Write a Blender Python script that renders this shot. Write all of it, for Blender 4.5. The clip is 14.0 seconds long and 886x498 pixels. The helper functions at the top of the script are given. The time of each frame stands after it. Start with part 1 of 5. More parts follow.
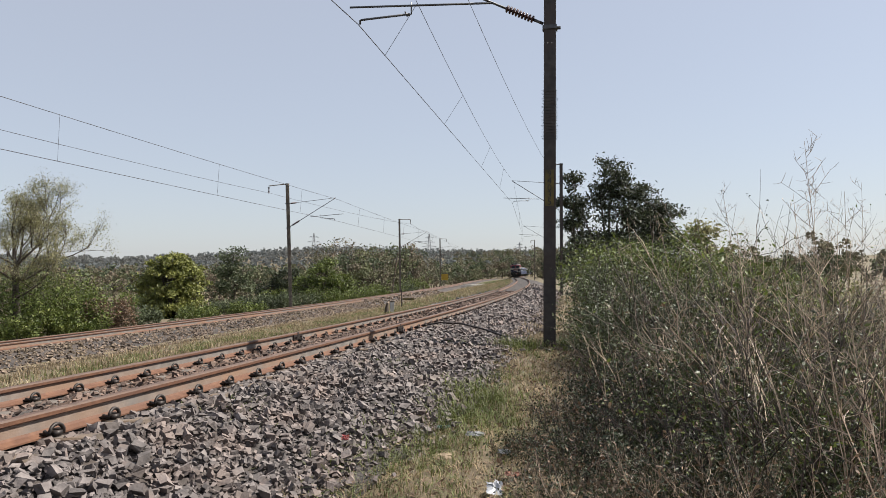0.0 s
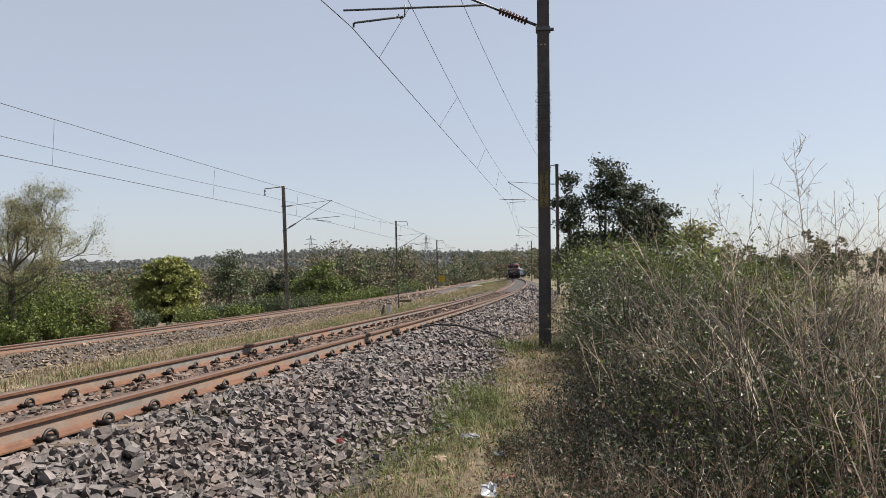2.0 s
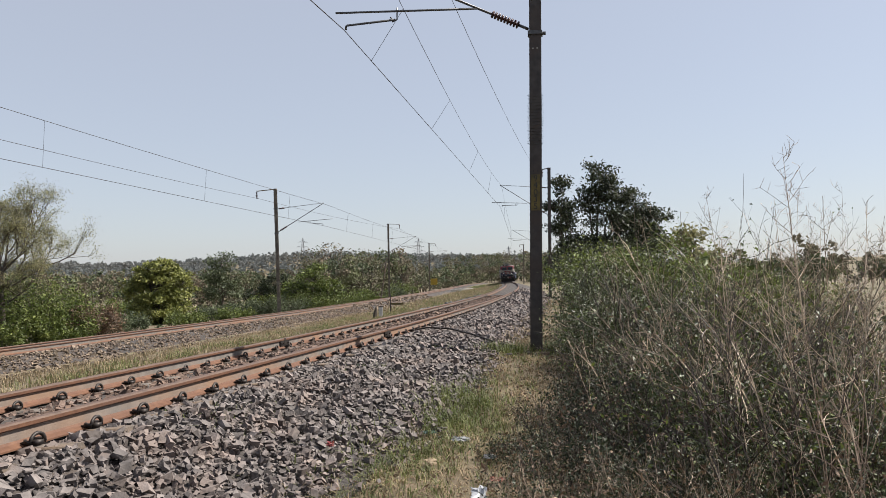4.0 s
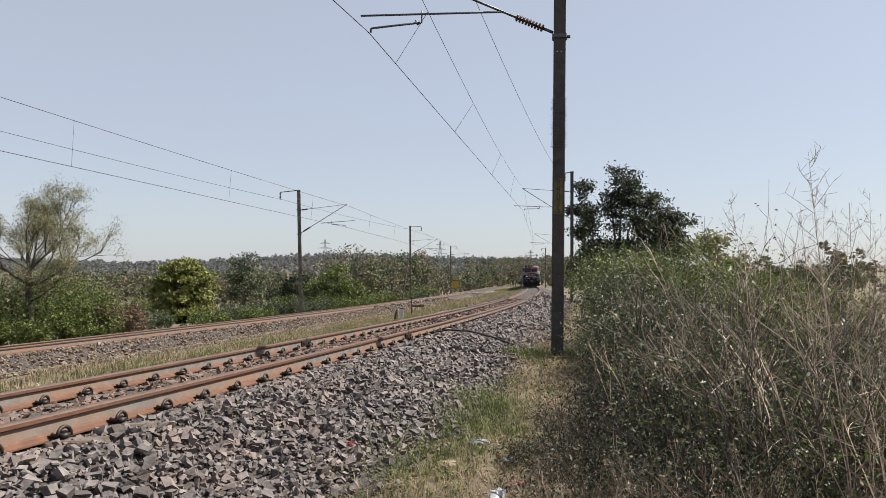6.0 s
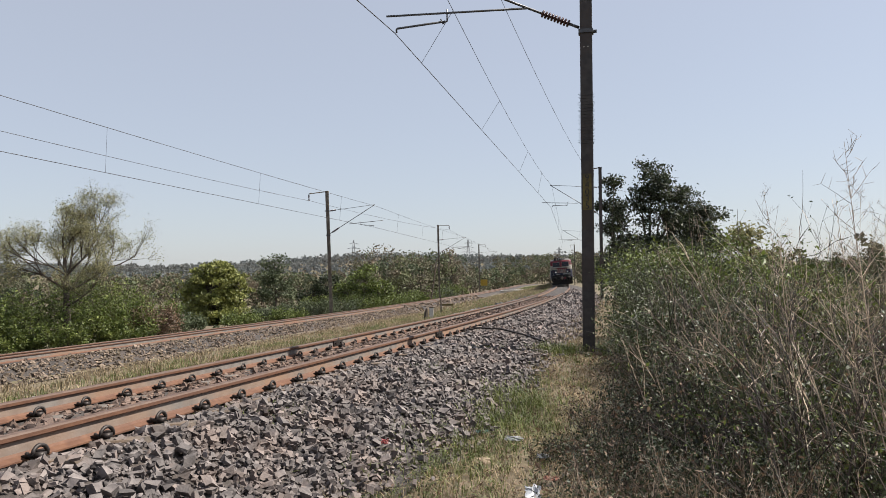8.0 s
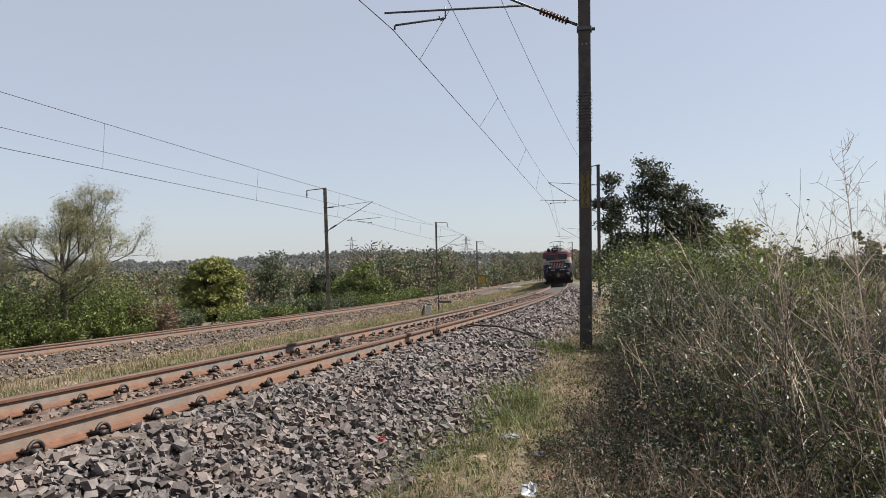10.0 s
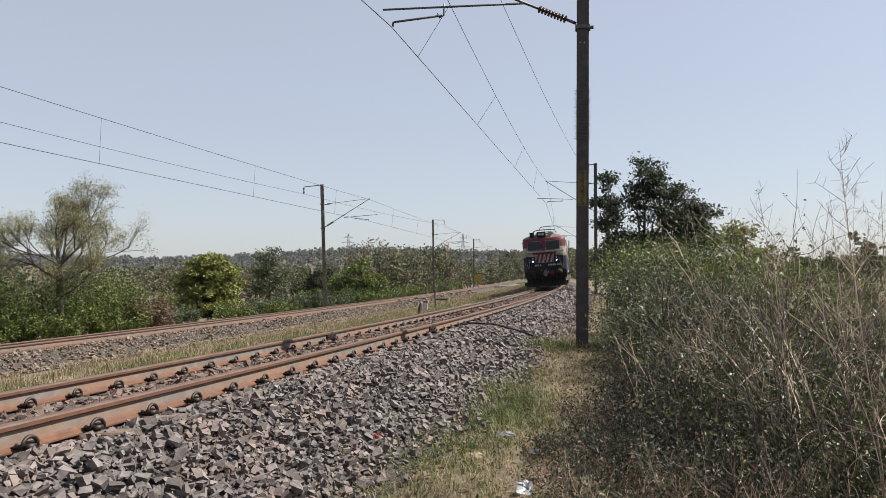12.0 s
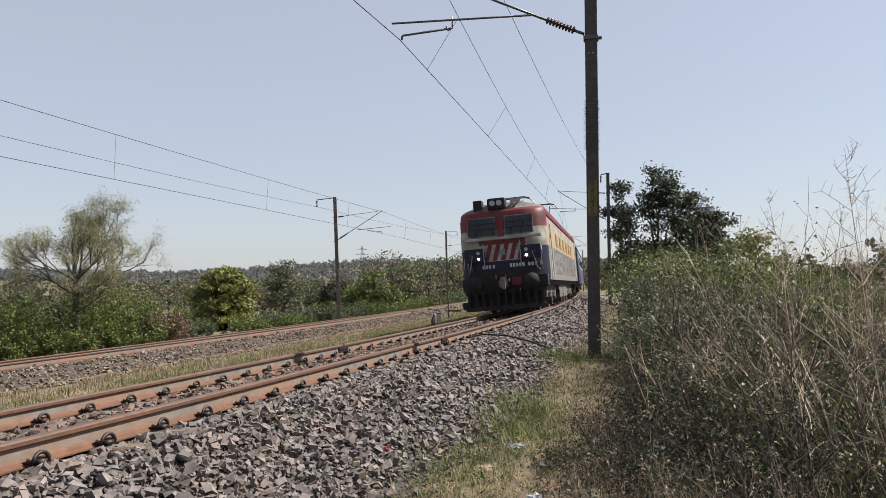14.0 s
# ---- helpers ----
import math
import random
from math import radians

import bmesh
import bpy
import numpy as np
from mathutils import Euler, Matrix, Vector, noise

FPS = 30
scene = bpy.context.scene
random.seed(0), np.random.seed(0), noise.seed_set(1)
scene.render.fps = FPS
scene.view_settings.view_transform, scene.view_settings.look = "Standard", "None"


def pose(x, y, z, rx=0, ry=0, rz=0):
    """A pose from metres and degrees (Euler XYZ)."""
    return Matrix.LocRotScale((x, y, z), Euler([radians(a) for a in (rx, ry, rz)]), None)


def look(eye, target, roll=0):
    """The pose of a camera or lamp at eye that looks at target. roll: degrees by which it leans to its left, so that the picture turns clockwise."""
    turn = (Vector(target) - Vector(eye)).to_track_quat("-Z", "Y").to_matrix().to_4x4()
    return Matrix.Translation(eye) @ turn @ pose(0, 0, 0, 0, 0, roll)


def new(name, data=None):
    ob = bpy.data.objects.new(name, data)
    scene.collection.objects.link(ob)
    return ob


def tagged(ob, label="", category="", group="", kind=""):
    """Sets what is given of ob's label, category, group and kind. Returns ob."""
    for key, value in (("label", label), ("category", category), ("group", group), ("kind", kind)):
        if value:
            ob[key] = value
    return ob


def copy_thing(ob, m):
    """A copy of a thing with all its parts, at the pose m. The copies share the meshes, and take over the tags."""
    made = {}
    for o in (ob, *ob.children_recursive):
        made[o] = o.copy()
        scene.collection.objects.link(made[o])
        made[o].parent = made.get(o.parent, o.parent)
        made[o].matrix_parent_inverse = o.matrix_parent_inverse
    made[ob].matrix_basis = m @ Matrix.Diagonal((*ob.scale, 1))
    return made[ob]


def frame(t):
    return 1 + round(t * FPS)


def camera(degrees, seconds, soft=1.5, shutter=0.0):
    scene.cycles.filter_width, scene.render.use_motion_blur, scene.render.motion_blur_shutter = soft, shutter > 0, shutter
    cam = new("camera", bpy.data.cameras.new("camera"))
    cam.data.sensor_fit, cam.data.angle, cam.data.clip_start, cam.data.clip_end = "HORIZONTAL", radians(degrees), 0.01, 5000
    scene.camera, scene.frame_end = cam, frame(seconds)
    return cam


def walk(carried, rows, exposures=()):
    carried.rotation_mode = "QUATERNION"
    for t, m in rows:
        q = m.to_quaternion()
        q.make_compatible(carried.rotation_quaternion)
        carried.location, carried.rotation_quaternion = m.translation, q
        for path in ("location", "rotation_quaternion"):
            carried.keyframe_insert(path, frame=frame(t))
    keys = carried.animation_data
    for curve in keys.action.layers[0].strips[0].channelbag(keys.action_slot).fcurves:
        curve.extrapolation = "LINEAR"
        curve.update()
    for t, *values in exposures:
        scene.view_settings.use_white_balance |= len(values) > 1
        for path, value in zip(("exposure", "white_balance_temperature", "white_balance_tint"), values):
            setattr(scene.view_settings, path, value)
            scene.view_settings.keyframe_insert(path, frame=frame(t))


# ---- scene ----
cam = camera(61.38, 14.0, soft=0.65)


def aim(x, y, z, yaw, pitch, roll):
    """A camera pose: yaw to the right of +y, pitch upwards, roll, in degrees."""
    return pose(x, y, z, 0, 0, -yaw) @ pose(0, 0, 0, 90 + pitch) @ pose(0, 0, 0, 0, 0, roll)


PATH = [
    (0, -0.0264, 0.0488, 1.4997, 2.524, 1.973, -0.503),
    (0.5, -0.0158, 0.0509, 1.5014, 2.578, 1.913, -0.578),
    (1, -0.0031, 0.0450, 1.5027, 2.622, 1.860, -0.667),
    (1.5, 0.0006, 0.0384, 1.5058, 2.689, 1.874, -0.832),
    (2, 0.0065, 0.0351, 1.5083, 2.754, 2.080, -0.960),
    (2.5, 0.0100, 0.0373, 1.5053, 2.887, 2.257, -1.027),
    (3, 0.0039, 0.0343, 1.5099, 3.049, 2.276, -0.981),
    (5.5, 0.0438, 0.0385, 1.5029, 3.570, 2.432, -0.680),
    (6, 0.0155, 0.0156, 1.5011, 1.692, 2.529, -0.043),
    (6.5, -0.0266, -0.0003, 1.5073, -0.044, 2.546, -0.339),
    (7, -0.0287, -0.0098, 1.4987, -0.471, 2.535, -0.512),
    (7.5, -0.0219, -0.0099, 1.4966, -0.480, 2.496, -0.878),
    (8, -0.0076, -0.0047, 1.4955, -0.464, 2.444, -0.948),
    (10.5, 0.0025, 0.0008, 1.4986, -0.232, 2.171, -0.694),
    (11, 0.0054, -0.0005, 1.4974, -0.194, 2.125, -0.550),
    (11.5, 0.0011, 0.0067, 1.4972, -0.124, 2.068, -0.478),
    (12, -0.0014, 0.0068, 1.4976, -0.064, 2.031, -0.381),
    (12.5, 0.0000, 0.0000, 1.5000, 0.000, 1.962, -0.360),
    (13, 0.0046, 0.0012, 1.5011, 0.057, 1.929, -0.461),
    (13.5, 0.0217, 0.0035, 1.5015, 0.061, 2.010, -0.588),
    (14, 0.0498, -0.0062, 1.5059, -1.102, 2.899, -0.936),
]
walk(cam, [(r[0], aim(*r[1:])) for r in PATH], exposures=[(0, 1.02), (14, 1.02)])

# ---- world, sun ----
SUN_DIR = Vector((0.985, 0.17, 0.0)).normalized()
SUN_ELEV = 50.0
world = bpy.data.worlds.new("sky")
scene.world = world
world.use_nodes = True
nt = world.node_tree
sky = nt.nodes.new("ShaderNodeTexSky")
sky.sky_type = "NISHITA"
sky.sun_disc = False
sky.sun_elevation = radians(SUN_ELEV)
sky.sun_rotation = math.atan2(SUN_DIR.x, SUN_DIR.y)
sky.air_density, sky.dust_density, sky.ozone_density = 1.0, 1.5, 1.4
sky.altitude = 300
nt.nodes["Background"].inputs["Strength"].default_value = 0.081
haze = nt.nodes.new("ShaderNodeMix")
haze.data_type = "RGBA"
haze.inputs["Factor"].default_value = 0.64
haze.inputs["B"].default_value = (3.60, 3.70, 4.08, 1)
nt.links.new(sky.outputs[0], haze.inputs["A"])
nt.links.new(haze.outputs["Result"], nt.nodes["Background"].inputs["Color"])
sun = new("sun", bpy.data.lights.new("sun", "SUN"))
sun.data.energy, sun.data.angle, sun.data.color = 5.0, radians(0.55), (1.0, 0.945, 0.86)
to_sun = SUN_DIR * math.cos(radians(SUN_ELEV)) + Vector((0, 0, math.sin(radians(SUN_ELEV))))
sun.matrix_world = look(to_sun * 100, (0, 0, 0))


# ---- materials ----
def mat(name, c1, c2, scale=5.0, rough=0.8, metal=0.0, bump=0.0, bump_scale=None, c3=None, scale3=0.6, spec=0.5,
        per_object=0.0, per_island=0.0, through_light=0.0, edges=(0.35, 0.65)):
    """Two tones mixed by a fine noise, a third by a coarse one, with fine relief."""
    c1, c2, c3 = (tuple(0.60 * v for v in c) if c else None for c in (c1, c2, c3))
    m = bpy.data.materials.new(name)
    m.use_nodes = True
    t = m.node_tree
    n, link = t.nodes, t.links.new
    b = n["Principled BSDF"]
    b.inputs["Roughness"].default_value, b.inputs["Metallic"].default_value = rough, metal
    b.inputs["Specular IOR Level"].default_value = spec
    co = n.new("ShaderNodeTexCoord")
    no = n.new("ShaderNodeTexNoise")
    no.inputs["Scale"].default_value, no.inputs["Detail"].default_value = scale, 6
    link(co.outputs["Object"], no.inputs["Vector"])
    ramp = n.new("ShaderNodeValToRGB")
    ramp.color_ramp.elements[0].position, ramp.color_ramp.elements[1].position = edges
    ramp.color_ramp.elements[0].color, ramp.color_ramp.elements[1].color = (*c1, 1), (*c2, 1)
    link(no.outputs["Fac"], ramp.inputs["Fac"])
    colour = ramp.outputs["Color"]
    if c3:
        big = n.new("ShaderNodeTexNoise")
        big.inputs["Scale"].default_value, big.inputs["Detail"].default_value = scale3, 4
        link(co.outputs["Object"], big.inputs["Vector"])
        r3 = n.new("ShaderNodeValToRGB")
        r3.color_ramp.elements[0].position, r3.color_ramp.elements[1].position = 0.45, 0.65
        link(big.outputs["Fac"], r3.inputs["Fac"])
        mix = n.new("ShaderNodeMix")
        mix.data_type = "RGBA"
        link(r3.outputs["Color"], mix.inputs["Factor"])
        link(colour, mix.inputs["A"])
        mix.inputs["B"].default_value = (*c3, 1)
        colour = mix.outputs["Result"]
    for amount, kind, out in ((per_object, "ShaderNodeObjectInfo", "Random"), (per_island, "ShaderNodeNewGeometry", "Random Per Island")):
        if amount:
            info = n.new(kind)
            hsv = n.new("ShaderNodeHueSaturation")
            rng = n.new("ShaderNodeMapRange")
            rng.inputs["To Min"].default_value, rng.inputs["To Max"].default_value = 1 - amount, 1 + amount
            link(info.outputs[out], rng.inputs["Value"])
            link(rng.outputs["Result"], hsv.inputs["Value"])
            link(colour, hsv.inputs["Color"])
            colour = hsv.outputs["Color"]
    link(colour, b.inputs["Base Color"])
    if bump:
        bn = n.new("ShaderNodeTexNoise")
        bn.inputs["Scale"].default_value, bn.inputs["Detail"].default_value = bump_scale or scale * 3, 5
        link(co.outputs["Object"], bn.inputs["Vector"])
        bp = n.new("ShaderNodeBump")
        bp.inputs["Strength"].default_value, bp.inputs["Distance"].default_value = bump, 0.02
        link(bn.outputs["Fac"], bp.inputs["Height"])
        link(bp.outputs["Normal"], b.inputs["Normal"])
    if through_light:
        tr = n.new("ShaderNodeBsdfTranslucent")
        link(colour, tr.inputs["Color"])
        add = n.new("ShaderNodeMixShader")
        add.inputs["Fac"].default_value = through_light
        link(b.outputs[0], add.inputs[1])
        link(tr.outputs[0], add.inputs[2])
        link(add.outputs[0], n["Material Output"].inputs["Surface"])
    return m


M = {
    "earth": mat("dry_earth", (0.13, 0.097, 0.06), (0.23, 0.175, 0.11), 6, 0.95, bump=0.5, c3=(0.15, 0.14, 0.06), scale3=0.35),
    # bed colour kept near black: shade in the gaps between stones
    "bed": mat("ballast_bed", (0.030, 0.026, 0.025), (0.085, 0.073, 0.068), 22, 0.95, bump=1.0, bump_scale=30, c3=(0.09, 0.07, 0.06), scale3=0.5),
    "stone": mat("ballast_stone", (0.115, 0.098, 0.095), (0.245, 0.210, 0.198), 9, 0.8, bump=0.35, bump_scale=40, per_island=0.42, c3=(0.215, 0.165, 0.145), scale3=2.2),
    "stone_piece": mat("ballast_piece", (0.115, 0.098, 0.095), (0.245, 0.210, 0.198), 0.4, 0.8, bump=0.2, bump_scale=1.6, per_object=0.42, c3=(0.215, 0.165, 0.145), scale3=0.4),
    "stone_brown": mat("brown_stone", (0.15, 0.11, 0.085), (0.28, 0.21, 0.16), 9, 0.9, bump=0.4, bump_scale=40, per_island=0.5, c3=(0.20, 0.15, 0.10), scale3=1.0),
    "stone_rusty": mat("rusty_stone", (0.12, 0.078, 0.06), (0.24, 0.155, 0.115), 9, 0.9, bump=0.4, bump_scale=40, per_island=0.45, c3=(0.17, 0.12, 0.10), scale3=1.5),
    "stone_grey": mat("grey_stone", (0.18, 0.18, 0.185), (0.30, 0.30, 0.30), 9, 0.85, bump=0.4, bump_scale=40, per_island=0.4),
    "rust": mat("rail_rust", (0.145, 0.062, 0.034), (0.22, 0.102, 0.055), 14, 0.75, 0.1, bump=0.15, bump_scale=60, c3=(0.16, 0.075, 0.045), scale3=1.5),
    "web": mat("rail_web", (0.19, 0.168, 0.15), (0.28, 0.245, 0.22), 8, 0.75, 0.0, bump=0.15, bump_scale=60, c3=(0.33, 0.20, 0.13), scale3=0.8),
    "railtop": mat("rail_top", (0.11, 0.066, 0.047), (0.18, 0.112, 0.082), 10, 0.7, 0.1, c3=(0.13, 0.072, 0.05), scale3=1.2),
    "clip": mat("clip_steel", (0.03, 0.026, 0.024), (0.07, 0.055, 0.05), 30, 0.55, 0.5),
    "concrete": mat("sleeper_concrete", (0.13, 0.11, 0.095), (0.22, 0.185, 0.16), 12, 0.9, bump=0.3, c3=(0.22, 0.15, 0.10), scale3=3),
    "mast": mat("mast_paint", (0.045, 0.038, 0.036), (0.085, 0.072, 0.066), 9, 0.6, 0.2, bump=0.1, c3=(0.07, 0.048, 0.038), scale3=1.5),
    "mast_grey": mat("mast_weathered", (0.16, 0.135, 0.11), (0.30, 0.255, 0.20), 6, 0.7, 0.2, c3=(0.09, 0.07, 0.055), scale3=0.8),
    "steel": mat("galvanised", (0.09, 0.09, 0.095), (0.17, 0.17, 0.175), 20, 0.5, 0.6),
    "pylon": mat("weathered_zinc", (0.36, 0.37, 0.39), (0.46, 0.47, 0.49), 2, 0.6, 0.2),
    "wire": mat("wire_copper", (0.06, 0.05, 0.05), (0.09, 0.08, 0.08), 20, 0.6, 0.5),
    "insulator": mat("brown_porcelain", (0.05, 0.014, 0.013), (0.08, 0.022, 0.02), 20, 0.4),
    "yellow": mat("plate_yellow", (0.155, 0.118, 0.036), (0.23, 0.172, 0.05), 12, 0.85, c3=(0.10, 0.08, 0.035), scale3=5),
    "black": mat("black_paint", (0.012, 0.012, 0.012), (0.03, 0.028, 0.027), 14, 0.6),
    "white": mat("white_paint", (0.62, 0.60, 0.55), (0.78, 0.76, 0.72), 10, 0.7, c3=(0.50, 0.46, 0.40), scale3=2.5),
}


# ---- small builders ----
def finish(name, bm, material, smooth=False):
    me = bpy.data.meshes.new(name)
    bm.to_mesh(me)
    bm.free()
    for m in material if isinstance(material, (list, tuple)) else [material]:
        me.materials.append(m)
    if smooth:
        me.polygons.foreach_set("use_smooth", [True] * len(me.polygons))
    return me


def part(name, bm, material, parent, label="", smooth=False):
    ob = new(name, finish(name, bm, material, smooth))
    ob.parent = parent
    return tagged(ob, label)


def raw(name, verts, faces, material, smooth=False, indices=None):
    """A mesh object from computed arrays."""
    me = bpy.data.meshes.new(name)
    me.from_pydata(verts, [], faces)
    for m in material if isinstance(material, (list, tuple)) else [material]:
        me.materials.append(m)
    if indices is not None:
        me.polygons.foreach_set("material_index", indices)
    if smooth:
        me.polygons.foreach_set("use_smooth", [True] * len(me.polygons))
    me.update()
    return new(name, me)


def box(bm, x0, x1, y0, y1, z0, z1, bevel=0.0):
    v = [bm.verts.new(c) for c in ((x0, y0, z0), (x1, y0, z0), (x1, y1, z0), (x0, y1, z0), (x0, y0, z1), (x1, y0, z1), (x1, y1, z1), (x0, y1, z1))]
    fs = [bm.faces.new([v[i] for i in f]) for f in ((3, 2, 1, 0), (4, 5, 6, 7), (0, 1, 5, 4), (1, 2, 6, 5), (2, 3, 7, 6), (3, 0, 4, 7))]
    if bevel:
        es = list({e for f in fs for e in f.edges})
        bmesh.ops.bevel(bm, geom=es, offset=bevel, segments=2, affect="EDGES", profile=0.6)
    return bm


def tube(bm, pts, radii, sides=8, cap=True):
    """A tapered tube along pts."""
    pts = [Vector(p) for p in pts]
    if not isinstance(radii, (list, tuple)):
        radii = [radii] * len(pts)
    rings = []
    up = Vector((0.13, 0.31, 0.94))
    for i, p in enumerate(pts):
        d = (pts[min(i + 1, len(pts) - 1)] - pts[max(i - 1, 0)]).normalized()
        a = d.cross(up)
        if a.length < 0.05:
            a = d.cross(Vector((1, 0, 0)))
        a.normalize()
        b = d.cross(a)
        rings.append([bm.verts.new(p + radii[i] * (a * math.cos(2 * math.pi * k / sides) + b * math.sin(2 * math.pi * k / sides))) for k in range(sides)])
    for r, q in zip(rings, rings[1:]):
        for k in range(sides):
            bm.faces.new((r[k], r[(k + 1) % sides], q[(k + 1) % sides], q[k]))
    if cap and sides > 2:
        bm.faces.new(rings[0][::-1])
        bm.faces.new(rings[-1])
    return bm


def disc(bm, c, axis, r, thick, sides=20):
    axis = Vector(axis).normalized() * thick / 2
    return tube(bm, [Vector(c) - axis, Vector(c) + axis], r, sides)


# ---- the line of the railway: the outer rail's curve, s along it, d to its right ----
STEP = 0.25
S = np.arange(-80, 1500, STEP)
I0 = int(80 / STEP)
bend = np.where((S > -40) & (S < 150), 0.00205 - 0.0000267 * np.clip(S - 15, 0, 60), np.where((S > 205) & (S < 340), -0.0006, 0.0))
turn = np.cumsum(bend) * STEP
ANG = 0.26847 - (turn - turn[I0])
PX = np.cumsum(np.sin(ANG)) * STEP
PY = np.cumsum(np.cos(ANG)) * STEP
PX, PY = PX - PX[I0] - 2.730, PY - PY[I0] + 4.762
HEAD_Z, CANT, GAUGE = 0.585, 0.066, 1.75
FAR_D, FAR_Z = -12.4, -0.30


def line(s, d):
    """The plan point at s along the outer rail and d to its right, and the heading there."""
    x, y, a = np.interp(s, S, PX), np.interp(s, S, PY), np.interp(s, S, ANG)
    return x + d * np.cos(a), y - d * np.sin(a), a


def on_line(s, d, z=0.0):
    x, y, a = line(s, d)
    return pose(float(x), float(y), z, 0, 0, -math.degrees(float(a)))


def smooth(e0, e1, v):
    t = np.clip((v - e0) / (e1 - e0), 0, 1)
    return t * t * (3 - 2 * t)


def profile(s, d):
    """Height of the ground at s, d."""
    s, d = np.asarray(s, float), np.asarray(d, float)
    side = -0.14 + 0.36 * smooth(2, 9, s) - 0.12 * smooth(30, 60, s)
    toe = 1.6 + 0.6 * smooth(0, 5, s)
    crest = 0.372
    # right of the near line
    r = np.interp(np.clip((d - 0.5) / (toe - 0.5), 0, 1), [0, 1], [0, 1])
    z = crest + (side - crest) * r
    z = np.where(d > toe, side - 0.05 * np.clip(d - toe, 0, 12), z)
    # bed and left of it
    z = np.where(d < 0, crest + CANT * np.clip(d, -2.3, 0), z)
    left = crest - CANT * 2.3
    z = np.where(d < -2.4, np.interp(d, [-12.4 - 6.0, -12.4 - 2.6, -12.4 + 0.7, -12.4 + 1.6, -9.0, -3.7, -2.4], [-1.7, -0.67, -0.5, -0.82, -0.72, -0.18, left]), z)
    z = np.where(d < -18.4, -1.7 - 0.6 * smooth(18, 40, -d), z)
    return z


def hill(x, y):
    """The land's slow rise to the low hills on the skyline."""
    x, y = np.asarray(x, float), np.asarray(y, float)
    rise = 15 * smooth(320, 640, np.hypot(x, y)) + 9 * np.exp(-((x + 100) / 110) ** 2 - ((y - 690) / 150) ** 2)
    return rise + 3 * smooth(300, 700, np.hypot(x, y)) * np.sin(x / 70.0 + 1.0)


def ground_at(x, y):
    """Ground height and s, d at a plan point."""
    i = int(np.argmin((PX - x) ** 2 + (PY - y) ** 2))
    a = ANG[i]
    d = (x - PX[i]) * math.cos(a) - (y - PY[i]) * math.sin(a)
    return float(profile(S[i], d)) + float(hill(x, y)), float(S[i]), float(d)


def grid_mesh(name, ss, dd, lift, material, rough_z=0.0, keep=None):
    s2, d2 = np.meshgrid(ss, dd, indexing="ij")
    dc = np.clip(d2, -60, 60)
    x, y, a = line(s2, dc)
    n0 = 0.17
    x, y = x + (d2 - dc) * math.cos(n0), y - (d2 - dc) * math.sin(n0)
    z = profile(s2, d2) + hill(x, y) + lift + rough_z * np.random.default_rng(3).normal(size=s2.shape)
    ni, nj = s2.shape
    verts = np.stack([x, y, z], -1).reshape(-1, 3).tolist()
    faces = [(i * nj + j, i * nj + j + 1, (i + 1) * nj + j + 1, (i + 1) * nj + j) for i in range(ni - 1) for j in range(nj - 1)]
    return raw(name, verts, [f[::-1] for f in faces], material, True)


def steps(*spans):
    return np.concatenate([np.arange(a, b, st) for a, b, st in spans])


ground = grid_mesh("ground", steps((-78, -6, 6), (-6, 30, 0.5), (30, 90, 1.5), (90, 330, 6), (330, 1490, 40)),
                   np.concatenate([steps((-1300, -100, 60), (-100, -24, 4), (-24, -10, 0.5), (-10, -2.5, 0.5)), [-2.4, 0, 0.5], steps((0.75, 4, 0.25), (4, 14, 0.7), (14, 60, 5), (60, 1300, 60))]), 0.0, M["earth"])
tagged(ground, "dry earth ground with sparse grass beside the railway", "ground", kind="structure")

# ballast beds: thin shells over the ground, 6 mm proud of it, coloured dark as shaded gaps
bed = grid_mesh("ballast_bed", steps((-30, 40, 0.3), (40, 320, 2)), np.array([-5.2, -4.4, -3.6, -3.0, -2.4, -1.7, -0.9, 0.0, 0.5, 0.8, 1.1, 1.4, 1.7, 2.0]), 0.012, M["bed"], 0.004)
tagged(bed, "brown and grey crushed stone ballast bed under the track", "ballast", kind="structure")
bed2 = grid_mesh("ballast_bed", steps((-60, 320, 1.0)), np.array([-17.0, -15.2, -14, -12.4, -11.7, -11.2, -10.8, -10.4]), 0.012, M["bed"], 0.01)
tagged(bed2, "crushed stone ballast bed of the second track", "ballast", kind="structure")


# ---- rails ----
RAIL = [(-0.075, -0.172), (0.075, -0.172), (0.075, -0.160), (0.020, -0.142), (0.0085, -0.125), (0.0085, -0.050), (0.034, -0.038), (0.036, -0.012), (0.028, 0.0),
        (-0.028, 0.0), (-0.036, -0.012), (-0.034, -0.038), (-0.0085, -0.050), (-0.0085, -0.125), (-0.020, -0.142), (-0.075, -0.160)]
RAIL_MAT = [0, 0, 0, 0, 1, 0, 0, 2, 2, 2, 0, 0, 1, 0, 0, 0]


def rail(d, z, ss, label):
    verts, faces, idx = [], [], []
    n = len(RAIL)
    for s in ss:
        x, y, a = line(s, d)
        for u, w in RAIL:
            verts.append((x + u * math.cos(a), y - u * math.sin(a), z + w))
    for i in range(len(ss) - 1):
        for k in range(n):
            faces.append((i * n + k, i * n + (k + 1) % n, (i + 1) * n + (k + 1) % n, (i + 1) * n + k))
            idx.append(RAIL_MAT[k])
    ob = raw("rail", verts, faces, [M["rust"], M["web"], M["railtop"]], False, idx)
    return tagged(ob, label, "rail", "rails of the railway")


